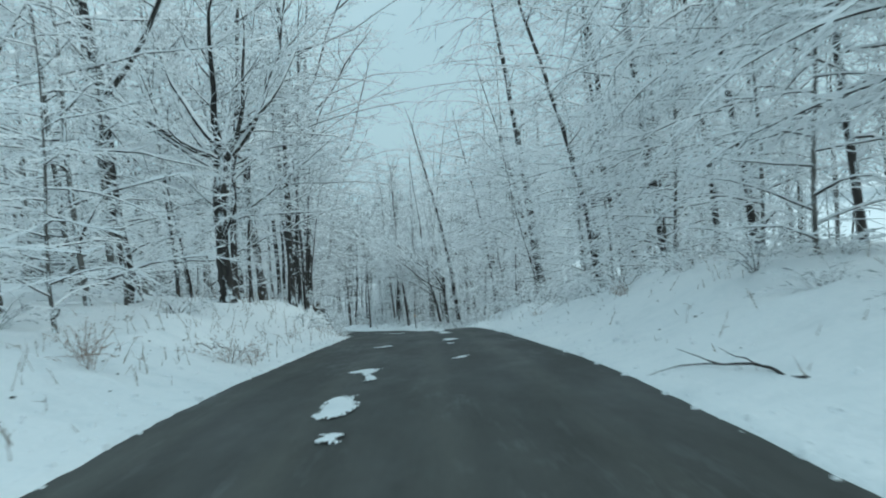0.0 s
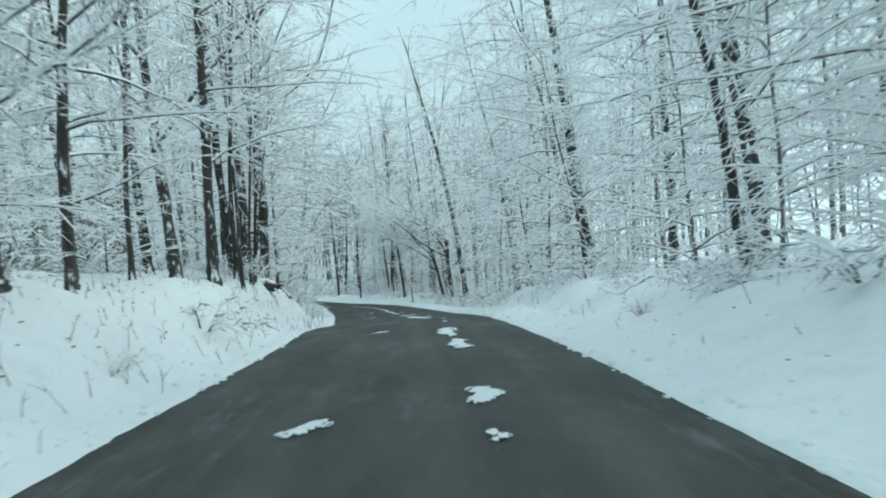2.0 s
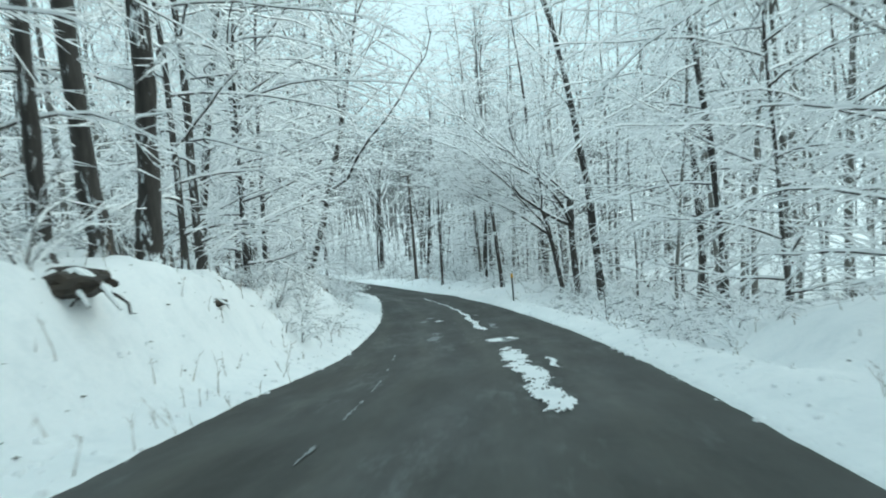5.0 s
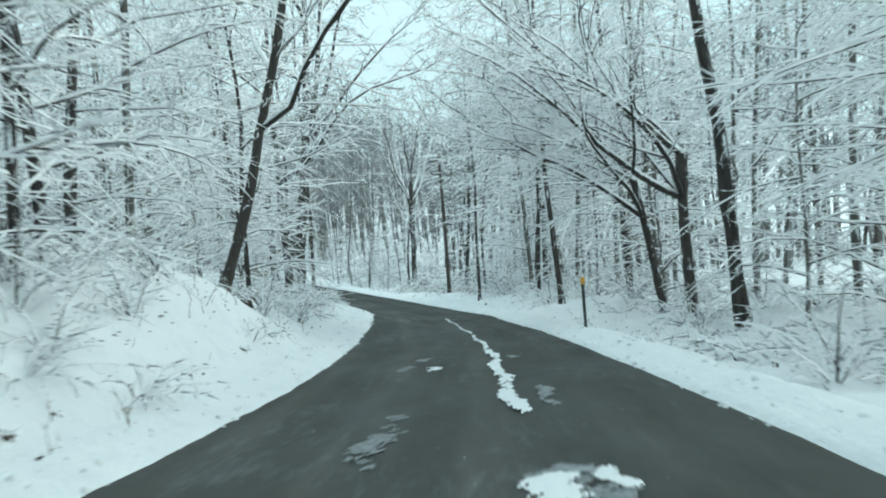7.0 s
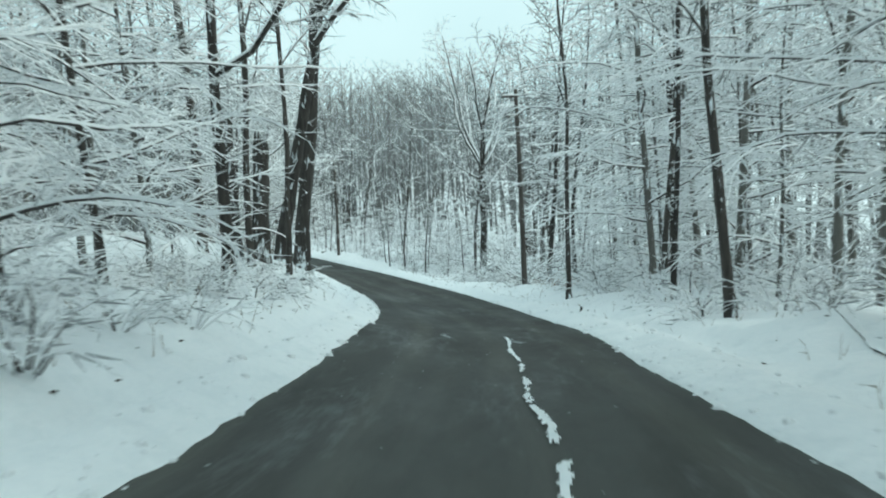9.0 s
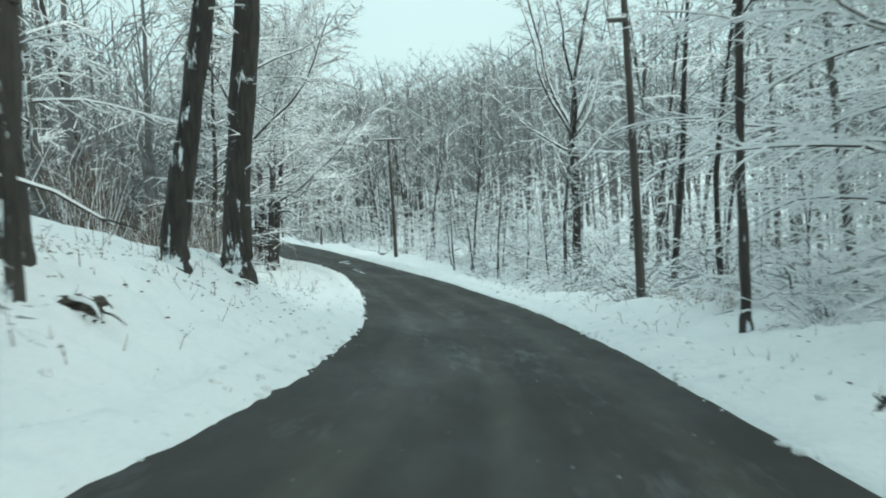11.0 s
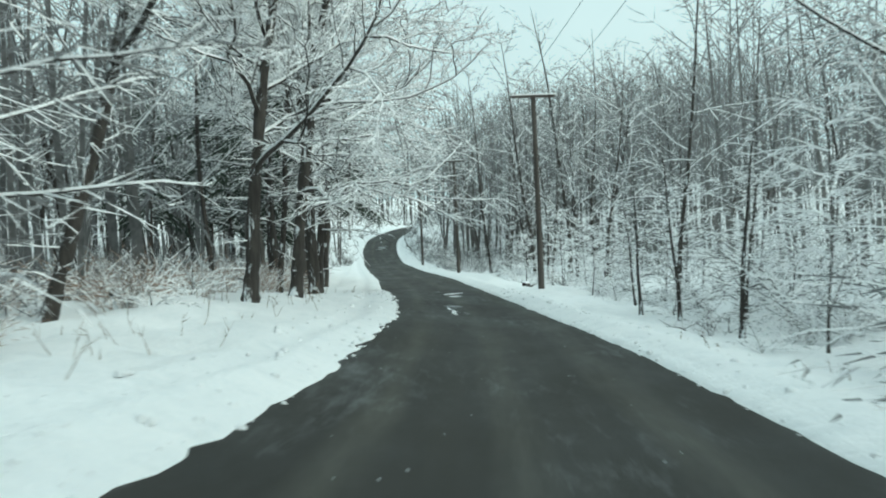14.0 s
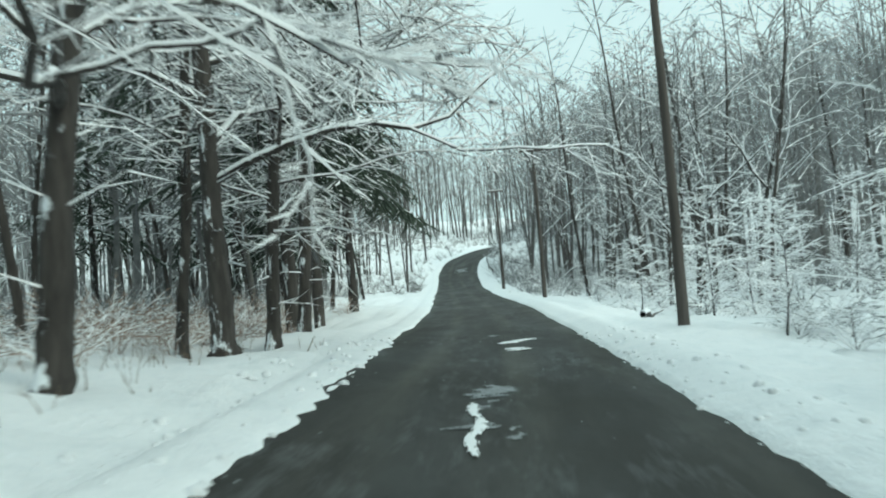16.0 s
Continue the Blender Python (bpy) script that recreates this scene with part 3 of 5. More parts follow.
        # a crown of long crooked limbs that part again and again, low ones level
        for i in range(13):
            q, t = along(trunk_p, (low or 0.28) + 0.045 * i + rng.uniform(-0.01, 0.01))
            a = i * 2.39996 + rng.uniform(-0.3, 0.3)
            l = reach * length_to(a) * tall * rng.uniform(0.36, 0.50) * (1 - 0.03 * i)
            p = bough(rng, q, (math.cos(a), math.sin(a), rng.uniform(0.3, 0.7) + 0.08 * i), l, 9, (0, 0, 0.1 - 0.45 * (i % 2)), 0.19)
            r = np.linspace(girth * 0.18 * (1 - 0.05 * i), 0.014, 10)
            limb_mesh(p, r, 6)
            dress(p, r, 10, 1.7, 7, 0.6, 3, 0.06, 0.3, 0.7)
            for v in (0.2, 0.38, 0.55, 0.72):
                q2, t2 = along(p, v)
                b = bough(rng, q2, spread(rng, t2, rng.uniform(0.45, 0.9), 0.6), l * (0.75 - 0.45 * v) * rng.uniform(0.8, 1.2), 7, (0, 0, rng.uniform(-0.3, 0.5)), 0.20)
                r2 = np.linspace(0.62 * float(np.interp(v, (0, 1), (r[0], r[-1]))), 0.010, 8)
                limb_mesh(b, r2, 5)
                dress(b, r2, 9, 1.4, 7, 0.55, 3, 0.06, 0.15, 0.7)
    elif kind == "beech":
        # long level sprays from low on the trunk to its top
        count = int(40 * detail) if fine else int(30 * detail) + 8
        for i in range(count):
            v = (low or 0.14) + (0.97 - (low or 0.14)) * i / count
            q, t = along(trunk_p, v)
            a = i * 2.39996 + rng.uniform(-0.3, 0.3)
            l = 5.4 * reach * length_to(a) * (1.1 - 0.72 * v) * rng.uniform(0.7, 1.2)
            l = min(l, 3.4 + 0.75 * max(q[2] - 2.5, 0.0))
            n = 6 if fine else 3
            p = bough(rng, q, (math.cos(a), math.sin(a), rng.uniform(0.05, 0.5)), l, n, (0, 0, -weep), 0.10)
            r = np.linspace(0.032 * (1.2 - v) + 0.010, 0.007, n + 1)
            if fine:
                crown.tube(p, r, 3)
                crown.cap(p, r * 1.05, thick * 1.1)
            else:
                crown.twig(p, r, thick * 1.2)
            twigs_on(rng, crown, p, int(18 * detail) + 2, 1.5, thick, 4 if detail > 0.9 else 3, 0.3, 0.1, bare=bare)
    elif kind == "slim":
        count = int(22 * max(detail, 0.6))
        for i in range(count):
            v = (low or 0.25) + (0.96 - (low or 0.25)) * i / count
            q, t = along(trunk_p, v)
            a = i * 2.39996 + rng.uniform(-0.5, 0.5)
            n = 4 if fine else 2
            p = bough(rng, q, (math.cos(a), math.sin(a), rng.uniform(0.4, 1.2)), reach * length_to(a) * tall * 0.20 * (1.25 - 0.7 * v) * rng.uniform(0.7, 1.3), n, (0, 0, 0.1), 0.13)
            r = np.linspace(girth * 0.11 * (1.2 - v) + 0.008, 0.006, n + 1)
            crown.twig(p, r, thick)
            twigs_on(rng, crown, p, int(11 * detail) + 2, 1.0, thick, 3 if fine else 2, 0.2, bare=bare)
    elif kind == "sapling":
        for i in range(18):
            v = 0.15 + 0.82 * i / 18
            q, t = along(trunk_p, v)
            a = i * 2.39996 + rng.uniform(-0.4, 0.4)
            p = bough(rng, q, (math.cos(a), math.sin(a), rng.uniform(0.2, 0.8)), reach * tall * 0.30 * (1.2 - 0.7 * v) * rng.uniform(0.7, 1.3), 3, (0, 0, -0.2), 0.12)
            crown.twig(p, np.linspace(0.010, 0.005, 4), thick * 0.9)
            twigs_on(rng, crown, p, int(7 * detail) + 1, 0.5, thick * 0.8, 3, 0.2, bare=bare)
    child("crown", crown.mesh("crown", twig, TWIG_SNOW, False, rime or RIME), top, "snow-laden twigs")
    return top


def place(ob, s, lat, turn=0.0, size=1.0, sink=0.0, tilt=(0, 0)):
    x, y = spot(s, lat)
    return Matrix.LocRotScale((float(x), float(y), float(height(s, lat)) - sink), Euler((tilt[0], tilt[1], turn)), (size, size, size))


def put(ob, s, lat, turn=0.0, size=1.0, sink=0.0, tilt=(0, 0), label=""):
    """A copy of a thing on the snow."""
    made = copy_thing(ob, place(ob, s, lat, turn, size, sink, tilt))
    made.scale = (size, size, size)
    return tagged(made, label=label)


# ---------------------------------------------------------------- road and ground
def build_road():
    s = np.concatenate([np.arange(-55, 0, 2.5), np.arange(0, 160, 0.5), np.arange(160, S_END - 2, 1.5)])
    cols = np.linspace(0, 1, 15)
    l, r = np.interp(s, EDGE_S, EDGE_L) + 0.5, np.interp(s, EDGE_S, EDGE_R) + 0.5
    lat = -l[:, None] + (l + r)[:, None] * cols[None]
    ss = np.repeat(s[:, None], len(cols), 1)
    x, y = spot(ss, lat)
    z = line_at(ss)[..., 2] + cross_slope(ss, lat, 9, 9)
    n, k = x.shape
    i, j = np.meshgrid(np.arange(n - 1), np.arange(k - 1), indexing="ij")
    a = i * k + j
    me = mesh_of("road", np.stack([x, y, z], -1).reshape(-1, 3), np.stack([a, a + 1, a + k + 1, a + k], -1).reshape(-1, 4), [ASPHALT])
    uv = me.uv_layers.new(name="UVMap")
    vi = np.zeros(len(me.loops), dtype=np.int32)
    me.loops.foreach_get("vertex_index", vi)
    uv.data.foreach_set("uv", np.stack([lat.reshape(-1)[vi], ss.reshape(-1)[vi]], -1).astype(np.float32).reshape(-1))
    tagged(new("road", me), "dark damp asphalt country road with paler wheel tracks", "road", kind="structure")


def build_ground():
    s = np.concatenate([(-900, -400, -200, -120), np.arange(-80, 0, 2.0), np.arange(0, 150, 0.4), np.arange(150, S_END - 2, 2.0), (S_END + 60, S_END + 200, S_END + 500, S_END + 1200)])
    off = np.concatenate([(0.0, 0.03, 0.07, 0.12, 0.18, 0.26, 0.36, 0.5), np.arange(0.7, 6, 0.3), np.arange(6, 14, 0.8), np.arange(14, 40, 2.0), (42, 50, 60, 75, 100, 150, 250, 450, 900, 1500)])
    el, er = np.interp(s, EDGE_S, EDGE_L), np.interp(s, EDGE_S, EDGE_R)
    rng = np.random.default_rng(3)

    def jag(shift):
        ragged = sum(a * np.sin(s * f + rng.uniform(0, 6.28)) for a, f in ((0.012, 0.5), (0.010, 1.3), (0.008, 3.3), (0.008, 6.7), (0.006, 10.0)))
        late = np.interp(s, [0, 60, 118, 134, 150, 400], [1.2, 1.5, 2.2, 3.8, 3.8, 1.5])
        return ragged * late + rng.normal(size=len(s)) * 0.006 * late + shift

    jl, jr = jag(0), jag(0) * 0.5
    fade = np.exp(-off / 0.8)
    left = -(el[:, None] + off[None, ::-1] + jl[:, None] * fade[None, ::-1])
    right = er[:, None] + off[None] + jr[:, None] * fade[None]
    mid = np.stack([-(el + jl - 0.07), -el * 0.5, er * 0.3, er + jr - 0.07], 1)
    lat = np.concatenate([left, mid, right], 1)
    ss = np.repeat(s[:, None], lat.shape[1], 1)
    sc = np.clip(ss, -58, S_END - 1)
    # the snow lip follows the ragged edge
    plain = lat.copy()
    plain[:, :len(off)] = -(el[:, None] + np.broadcast_to(off[::-1], left.shape))
    plain[:, -len(off):] = er[:, None] + np.broadcast_to(off, right.shape)
    x, y = spot(sc, lat)
    z = height(sc, plain)
    # the sheet runs on well below the asphalt
    z[:, len(off) + 1:len(off) + 3] -= 0.4
    a0, a1 = AHEAD[0], AHEAD[-1]
    over = ss - sc
    d = np.where(over[..., None] < 0, a0, a1)
    x, y = x + over * d[..., 0], y + over * d[..., 1]
    n, k = x.shape
    i, j = np.meshgrid(np.arange(n - 1), np.arange(k - 1), indexing="ij")
    a = i * k + j
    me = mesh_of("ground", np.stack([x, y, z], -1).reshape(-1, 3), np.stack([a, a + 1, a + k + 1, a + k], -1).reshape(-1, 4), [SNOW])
    tagged(new("ground", me), "snow-covered verges and rising banks of the woodland floor", "ground", kind="structure")


build_road()
build_ground()

# ---------------------------------------------------------------- the wood
def plant(ob, s, lat, turn=0.0, size=1.0):
    """Sets a thing itself on the snow."""
    ob.matrix_basis = place(ob, s, lat, turn, size, 0.05)
    return ob


def heading_to_road(s, lat):
    """The compass angle from a place beside the road towards it."""
    a = np.array([np.interp(s, DENSE, AHEAD[:, k]) for k in range(2)])
    right = np.array((a[1], -a[0])) * (-1 if lat > 0 else 1)
    return math.atan2(right[1], right[0])


MAPLE = "bare spreading maple with snow-capped limbs on the bank"
BEECH = "bare beech with long snow-laden sprays over the verge"
SLIM = "slim straight bare tree with snow in its forks"
SAPLING = "thin bare sapling with snow-covered twigs by the roadside"
# trees that stand along the road: kind, along, to the side, height, girth, reach towards the road, lowest branch, lean
STANDING = [
    ("candelabra", 27.8, -6.8, 13.5, 0.46, 1, 0.36, (0.02, 0.0)), ("maple", 25.8, -9.2, 16, 0.42, 1, 0.30, (-0.10, 0.0)), ("maple", 20.5, -11.0, 15, 0.36, 1, 0.3, (-0.05, 0)),
    ("slim", 29.5, -8.4, 9, 0.10, 0, 0.3, (-0.12, 0)), ("slim", 37.7, -7.8, 12, 0.17, 0, 0.3, (0, 0)), ("slim", 46.0, -9.8, 17, 0.36, 0, 0.3, (-0.05, 0)),
    ("beech", 41.3, -6.4, 16, 0.36, 1, 0.20, (0.0, 0.0)), ("maple", 54.9, -7.4, 17, 0.46, 0, 0.40, (-0.06, 0)), ("maple", 56.1, -7.0, 18, 0.50, 1, 0.34, (0.0, 0)),
    ("slim", 50.7, -8.3, 15, 0.27, 0, 0.3, (0.0, 0)), ("slim", 51.4, -8.1, 12, 0.20, 0, 0.3, (0.05, 0)), ("slim", 52.6, -7.3, 15, 0.30, 0, 0.35, (0.06, 0)),
    ("beech", 47.9, -7.0, 16, 0.38, 1, 0.25, (0, 0)), ("slim", 45.5, -6.5, 15, 0.21, 0, 0.3, (0, 0)), ("slim", 44.6, -6.1, 12, 0.15, 0, 0.35, (0.02, 0)), ("slim", 49.6, -6.5, 13, 0.14, 0, 0.3, (0.06, 0)), ("slim", 48.2, -6.4, 8, 0.09, 0, 0.35, (0.28, 0)), ("slim", 47.4, -6.3, 12, 0.13, 0, 0.35, (0.02, 0)), ("beech", 31.2, -9.4, 12, 0.14, 1, 0.12, (0.04, 0)), ("beech", 36.2, -8.8, 13, 0.15, 1, 0.14, (0.05, 0)), ("maple", 43.6, -8.2, 15, 0.46, 1, 0.24, (-0.03, 0)),
    ("beech", 62.0, -7.6, 16, 0.26, 1, 0.08, (0.03, 0)), ("beech", 64.5, -6.9, 11, 0.16, 1, 0.08, (0.08, 0)), ("beech", 68.5, -7.0, 12, 0.18, 1, 0.07, (0.08, 0)), ("beech", 59.0, -7.2, 12, 0.18, 1, 0.08, (0.05, 0)),
    ("beech", 47.5, 7.6, 9, 0.13, 1, 0.07, (-0.05, 0)), ("beech", 53.5, 7.2, 9, 0.13, 1, 0.07, (-0.05, 0)), ("beech", 60.0, 7.8, 10, 0.14, 1, 0.07, (-0.05, 0)), ("beech", 33.0, -7.6, 15, 0.26, 1, 0.2, (0.03, 0)),
    ("beech", 5.5, 9.8, 13, 0.20, 2, 0.18, (-0.14, 0)), ("beech", 8.5, 9.4, 14, 0.20, 2, 0.16, (-0.14, 0)), ("beech", 10.6, 10.6, 16, 0.24, 2, 0.16, (-0.14, 0)), ("beech", 14.8, 10.4, 16, 0.22, 2, 0.16, (-0.12, 0)), ("beech", 12.5, 9.2, 15, 0.20, 2, 0.16, (-0.12, 0)), ("beech", 17.0, 9.4, 15, 0.20, 2, 0.14, (-0.12, 0)), ("beech", 22.0, 9.2, 16, 0.22, 2, 0.14, (-0.06, 0)), ("beech", 25.5, 9.6, 16, 0.22, 2, 0.14, (-0.1, 0)),
    ("beech", 83.5, -6.9, 12, 0.18, 1, 0.10, (0.05, 0)), ("beech", 88.5, -7.6, 12, 0.18, 1, 0.12, (0.03, 0)),
    ("beech", 28.8, 9.0, 16, 0.36, 1, 0.18, (-0.06, 0)), ("slim", 32.5, 7.5, 14, 0.28, 0, 0.3, (-0.16, 0)), ("beech", 36.0, 9.5, 15, 0.30, 1, 0.2, (-0.05, 0)),
    ("slim", 39.0, 11.1, 17, 0.38, 0, 0.3, (-0.15, 0)), ("beech", 43.2, 12.4, 17, 0.45, 1, 0.2, (-0.12, 0)), ("beech", 49.6, 11.9, 16, 0.42, 1, 0.2, (0, 0)),
    ("beech", 51.7, 8.7, 19, 0.60, 1, 0.30, (-0.01, 0)), ("beech", 57.5, 9.5, 15, 0.30, 1, 0.12, (0, 0)),
    ("slim", 78.4, 7.8, 18, 0.44, 0, 0.35, (-0.03, 0)), ("fan", 82.4, 6.9, 15, 0.27, 1, 0.24, (-0.20, 0.0)), ("fan", 80.5, 7.2, 16, 0.34, 1, 0.30, (-0.17, 0.0)),
    ("beech", 66.0, -8.6, 13, 0.30, 1, 0.16, (0.05, 0)), ("beech", 71.5, -8.0, 12, 0.26, 1, 0.14, (0.06, 0)), ("maple", 78.6, -6.8, 13, 0.34, 1, 0.30, (0.42, 0)), ("beech", 75.0, -9.2, 13, 0.3, 1, 0.12, (0, 0)),
    ("maple", 94.0, -6.5, 15, 0.34, 1, 0.3, (0, 0)),
    ("slim", 97.1, -6.4, 16, 0.21, 0, 0.35, (0, 0)), ("slim", 97.3, -5.4, 13, 0.18, 0, 0.4, (0.07, 0)), ("maple", 105.4, -6.3, 18, 0.54, 0, 0.42, (0.20, 0.03)),
    ("maple", 107.9, -5.5, 20, 0.66, 0, 0.42, (0.04, 0.0)), ("slim", 103.0, -8.8, 17, 0.34, 0, 0.35, (0.02, 0)),
    ("spreading", 133.8, -6.1, 15, 0.40, 3, 0.26, (0.10, 0)), ("spreading", 138.6, -5.7, 16, 0.42, 3, 0.24, (0.06, 0)), ("spreading", 144.9, -5.7, 17, 0.46, 3, 0.22, (0.0, 0)),
    ("beech", 149.2, -5.9, 18, 0.36, 1, 0.18, (0, 0)), ("beech", 147.0, -7.4, 18, 0.28, 1, 0.24, (0.03, 0)), ("spreading", 153.0, -6.0, 18, 0.40, 3, 0.26, (0.03, 0)), ("maple", 129.5, -9.5, 15, 0.36, 1, 0.42, (0.35, 0.0)), ("beech", 124.0, -8.5, 13, 0.26, 1, 0.14, (0.05, 0)),
    ("slim", 103.8, 4.9, 14, 0.20, 0, 0.35, (0.04, 0)), ("slim", 97.0, 6.2, 16, 0.19, 0, 0.3, (0, 0)), ("slim", 99.5, 7.0, 17, 0.22, 0, 0.3, (0, 0)),
    ("slim", 103.3, 9.0, 16, 0.34, 0, 0.3, (0, 0)), ("slim", 92.0, 5.8, 15, 0.28, 1, 0.3, (-0.05, 0)), ("beech", 88.0, 7.5, 15, 0.3, 1, 0.18, (-0.04, 0)), ("beech", 64.5, 8.0, 15, 0.28, 1, 0.16, (-0.04, 0)), ("beech", 70.0, 9.4, 16, 0.32, 1, 0.2, (0, 0)),
    ("candelabra", 134.6, 12.0, 21, 0.50, 0, 0.25, (0, 0)), ("sapling", 133.5, 6.6, 6.5, 0.15, 0, 0, (0, 0)), ("sapling", 137.4, 6.3, 6.0, 0.13, 0, 0, (0, 0)),
    ("sapling", 139.5, 5.7, 5.6, 0.13, 0, 0, (0, 0)), ("sapling", 136.3, 7.9, 6.0, 0.11, 0, 0, (0, 0)), ("sapling", 143.0, 6.6, 5.6, 0.10, 0, 0, (0, 0)), ("sapling", 128.0, 7.6, 5.5, 0.10, 0, 0, (0, 0))]
WORDS = {"candelabra": ("maple_tree", "big bare maple whose snowy limbs fork like a candelabra"), "maple": ("maple_tree", MAPLE), "beech": ("beech_tree", BEECH), "slim": ("slim_tree", SLIM), "sapling": ("sapling", SAPLING),
         "spreading": ("maple_tree", "old spreading maple with crooked snow-capped limbs over the road"), "fan": ("leaning_tree", "bare tree whose snowy limbs fan out towards the road")}
rng = np.random.default_rng(77)
taken = []
for i, (kind, s, lat, tall, girth, reach, low, lean) in enumerate(STANDING):
    name, label = WORDS[kind]
    # lean is given across and along the road
    a = np.array([np.interp(s, DENSE, AHEAD[:, k]) for k in range(2)])
    across = np.array((a[1], -a[0])) * lean[0] + a * lean[1]
    if s < 115 and kind in ("maple", "beech", "slim"):
        tall *= 1.28
    t = tree(name, label, 100 + i, tall, girth, kind, 1.0 if s < 120 else 0.9, 1.1 if reach == 2 else 0.84 if s < 85 else 1.2 if reach == 3 else 0.9, lean=tuple(across), rime=RIME if s < 92 else FROST, weep=0.9 if reach == 2 else 0.35, toward=heading_to_road(s, lat) if reach else None, low=low or None,
             reach=(1.1 if kind == "fan" else 1.5 if reach == 2 else 0.85 if reach == 3 else 1.2) if reach else 0.95, bare=0.04 if s < 90 else 0.1 if reach == 3 or kind == "fan" else 0.5, bark=BARK if s < 76 else BARK_DARK, pull=0.25 if kind in ("fan", "maple") and reach < 3 else 0.35 if reach == 3 else 0.7)
    plant(t, s, lat)
    taken.append((s, lat))

templates = {}


def template(key, *args, **kw):
    templates[key] = tree(*args, **kw)


template("beech_a", "beech_tree", "tall bare beech with level snow-laden sprays", 21, 20, 0.25, "beech", 1.05, 0.71, bark=BARK_GREY)
template("beech_b", "beech_tree", "young bare beech with drooping snow-laden sprays", 22, 12, 0.15, "beech", 1.0, 0.72, low=0.07, bark=BARK_GREY)
template("slim_a", "slim_tree", "straight bare woodland tree with snowy branches", 31, 22, 0.22, "slim", 1.1, 0.76, bark=BARK_GREY)
template("slim_b", "slim_tree", "thin bare woodland tree with snowy forks", 32, 16, 0.18, "slim", 1.0, 0.72, bark=BARK_GREY)
template("sapling_a", "sapling", "thin bare sapling under snow in the wood", 41, 5.5, 0.06, "sapling", 1.0, 1.0)
template("sapling_b", "sapling", "low young tree bowed under snow", 42, 3.6, 0.05, "sapling", 1.0, 1.0)
template("mid_beech", "beech_tree", "bare beech deep in the wood white with snow", 51, 21, 0.24, "beech", 2.0, 0.45, bark=BARK_GREY)
template("mid_slim", "slim_tree", "straight bare tree deep in the snowy wood", 52, 23, 0.22, "slim", 1.8, 0.55, bark=BARK_GREY)
template("mid_maple", "maple_tree", "bare maple deep in the wood white with snow", 53, 20, 0.28, "maple", 1.8, 0.38, bark=BARK_GREY)

# dark trunks, but twig bark lightened in colour to suggest haze
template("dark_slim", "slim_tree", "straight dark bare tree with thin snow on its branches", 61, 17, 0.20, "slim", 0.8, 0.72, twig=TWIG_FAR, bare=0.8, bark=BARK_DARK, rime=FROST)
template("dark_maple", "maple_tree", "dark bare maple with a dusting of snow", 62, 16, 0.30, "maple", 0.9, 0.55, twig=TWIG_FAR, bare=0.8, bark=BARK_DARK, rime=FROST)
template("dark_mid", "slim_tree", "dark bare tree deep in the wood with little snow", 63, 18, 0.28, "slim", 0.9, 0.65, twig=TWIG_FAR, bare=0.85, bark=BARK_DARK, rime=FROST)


def hemlock(seed, tall):
    """A dark evergreen with drooping boughs, snow on their upper sides."""
    g = np.random.default_rng(seed)
    top = thing("hemlock_tree", "dark green hemlock with snow along its drooping boughs", "tree", "trees of the wood")
    p = bough(g, (0, 0, -0.3), (0, 0, 1), tall, 10, (0, 0, 0.1), 0.02)
    w = Wood()
    w.tube(p, 0.19 * (1.02 - np.linspace(0, 1, 11)) + 0.01, 8, g)
    child("trunk", w.mesh("trunk", BARK), top)
    c = Wood()
    for i in range(64):
        v = 0.30 + 0.68 * i / 64
        q, t = along(p, v)
        a = i * 2.39996 + g.uniform(-0.3, 0.3)
        l = 3.9 * (1.08 - v) * g.uniform(0.75, 1.2) + 0.3
        b = bough(g, q, (math.cos(a), math.sin(a), 0.15), l, 4, (0, 0, -0.75), 0.06)
        c.twig(b, np.linspace(0.03, 0.008, 5), 0.02)
        for u in np.linspace(0.15, 1, 13):
            q1, t1 = along(b, u)
            d = spread(g, t1, g.uniform(0.6, 1.1), 0.85) + np.array((0, 0, -0.28))
            tip = q1 + d * l * 0.34 * (1.25 - 0.7 * u)
            c.spike(q1, tip, 0.05, 0.025, g.random() < 0.9)
            for h in (0.35, 0.7):
                q2 = q1 + (tip - q1) * h
                c.spike(q2, q2 + (spread(g, d / np.linalg.norm(d), 0.8, 0.85) + np.array((0, 0, -0.3))) * l * 0.15, 0.045, 0.02, g.random() < 0.92)
    child("crown", c.mesh("crown", NEEDLE, TWIG_SNOW, False), top, "dark green needles under snow")
    return top


templates["hemlock_a"], templates["hemlock_b"] = hemlock(71, 16), hemlock(72, 13)
NEAR = ("beech_a", "beech_b", "slim_a", "slim_b", "sapling_a", "sapling_b")
MID = ("mid_beech", "mid_slim", "mid_maple", "slim_b")


def scatter(count, s0, s1, near, far, keys, odds, gap, sides=(-1, 1)):
    n = tries = 0
    while n < count and tries < 20000:
        tries += 1
        s, side = rng.uniform(s0, s1), rng.choice(sides)
        lat = side * rng.uniform(near, far)
        if any(abs(s - a) < gap and abs(lat - b) < gap for a, b in taken):
            continue
        put(templates[rng.choice(keys, p=odds)], s, lat, rng.uniform(0, 6.28), rng.uniform(0.8, 1.2), 0.05)
        taken.append((s, lat))
        n += 1


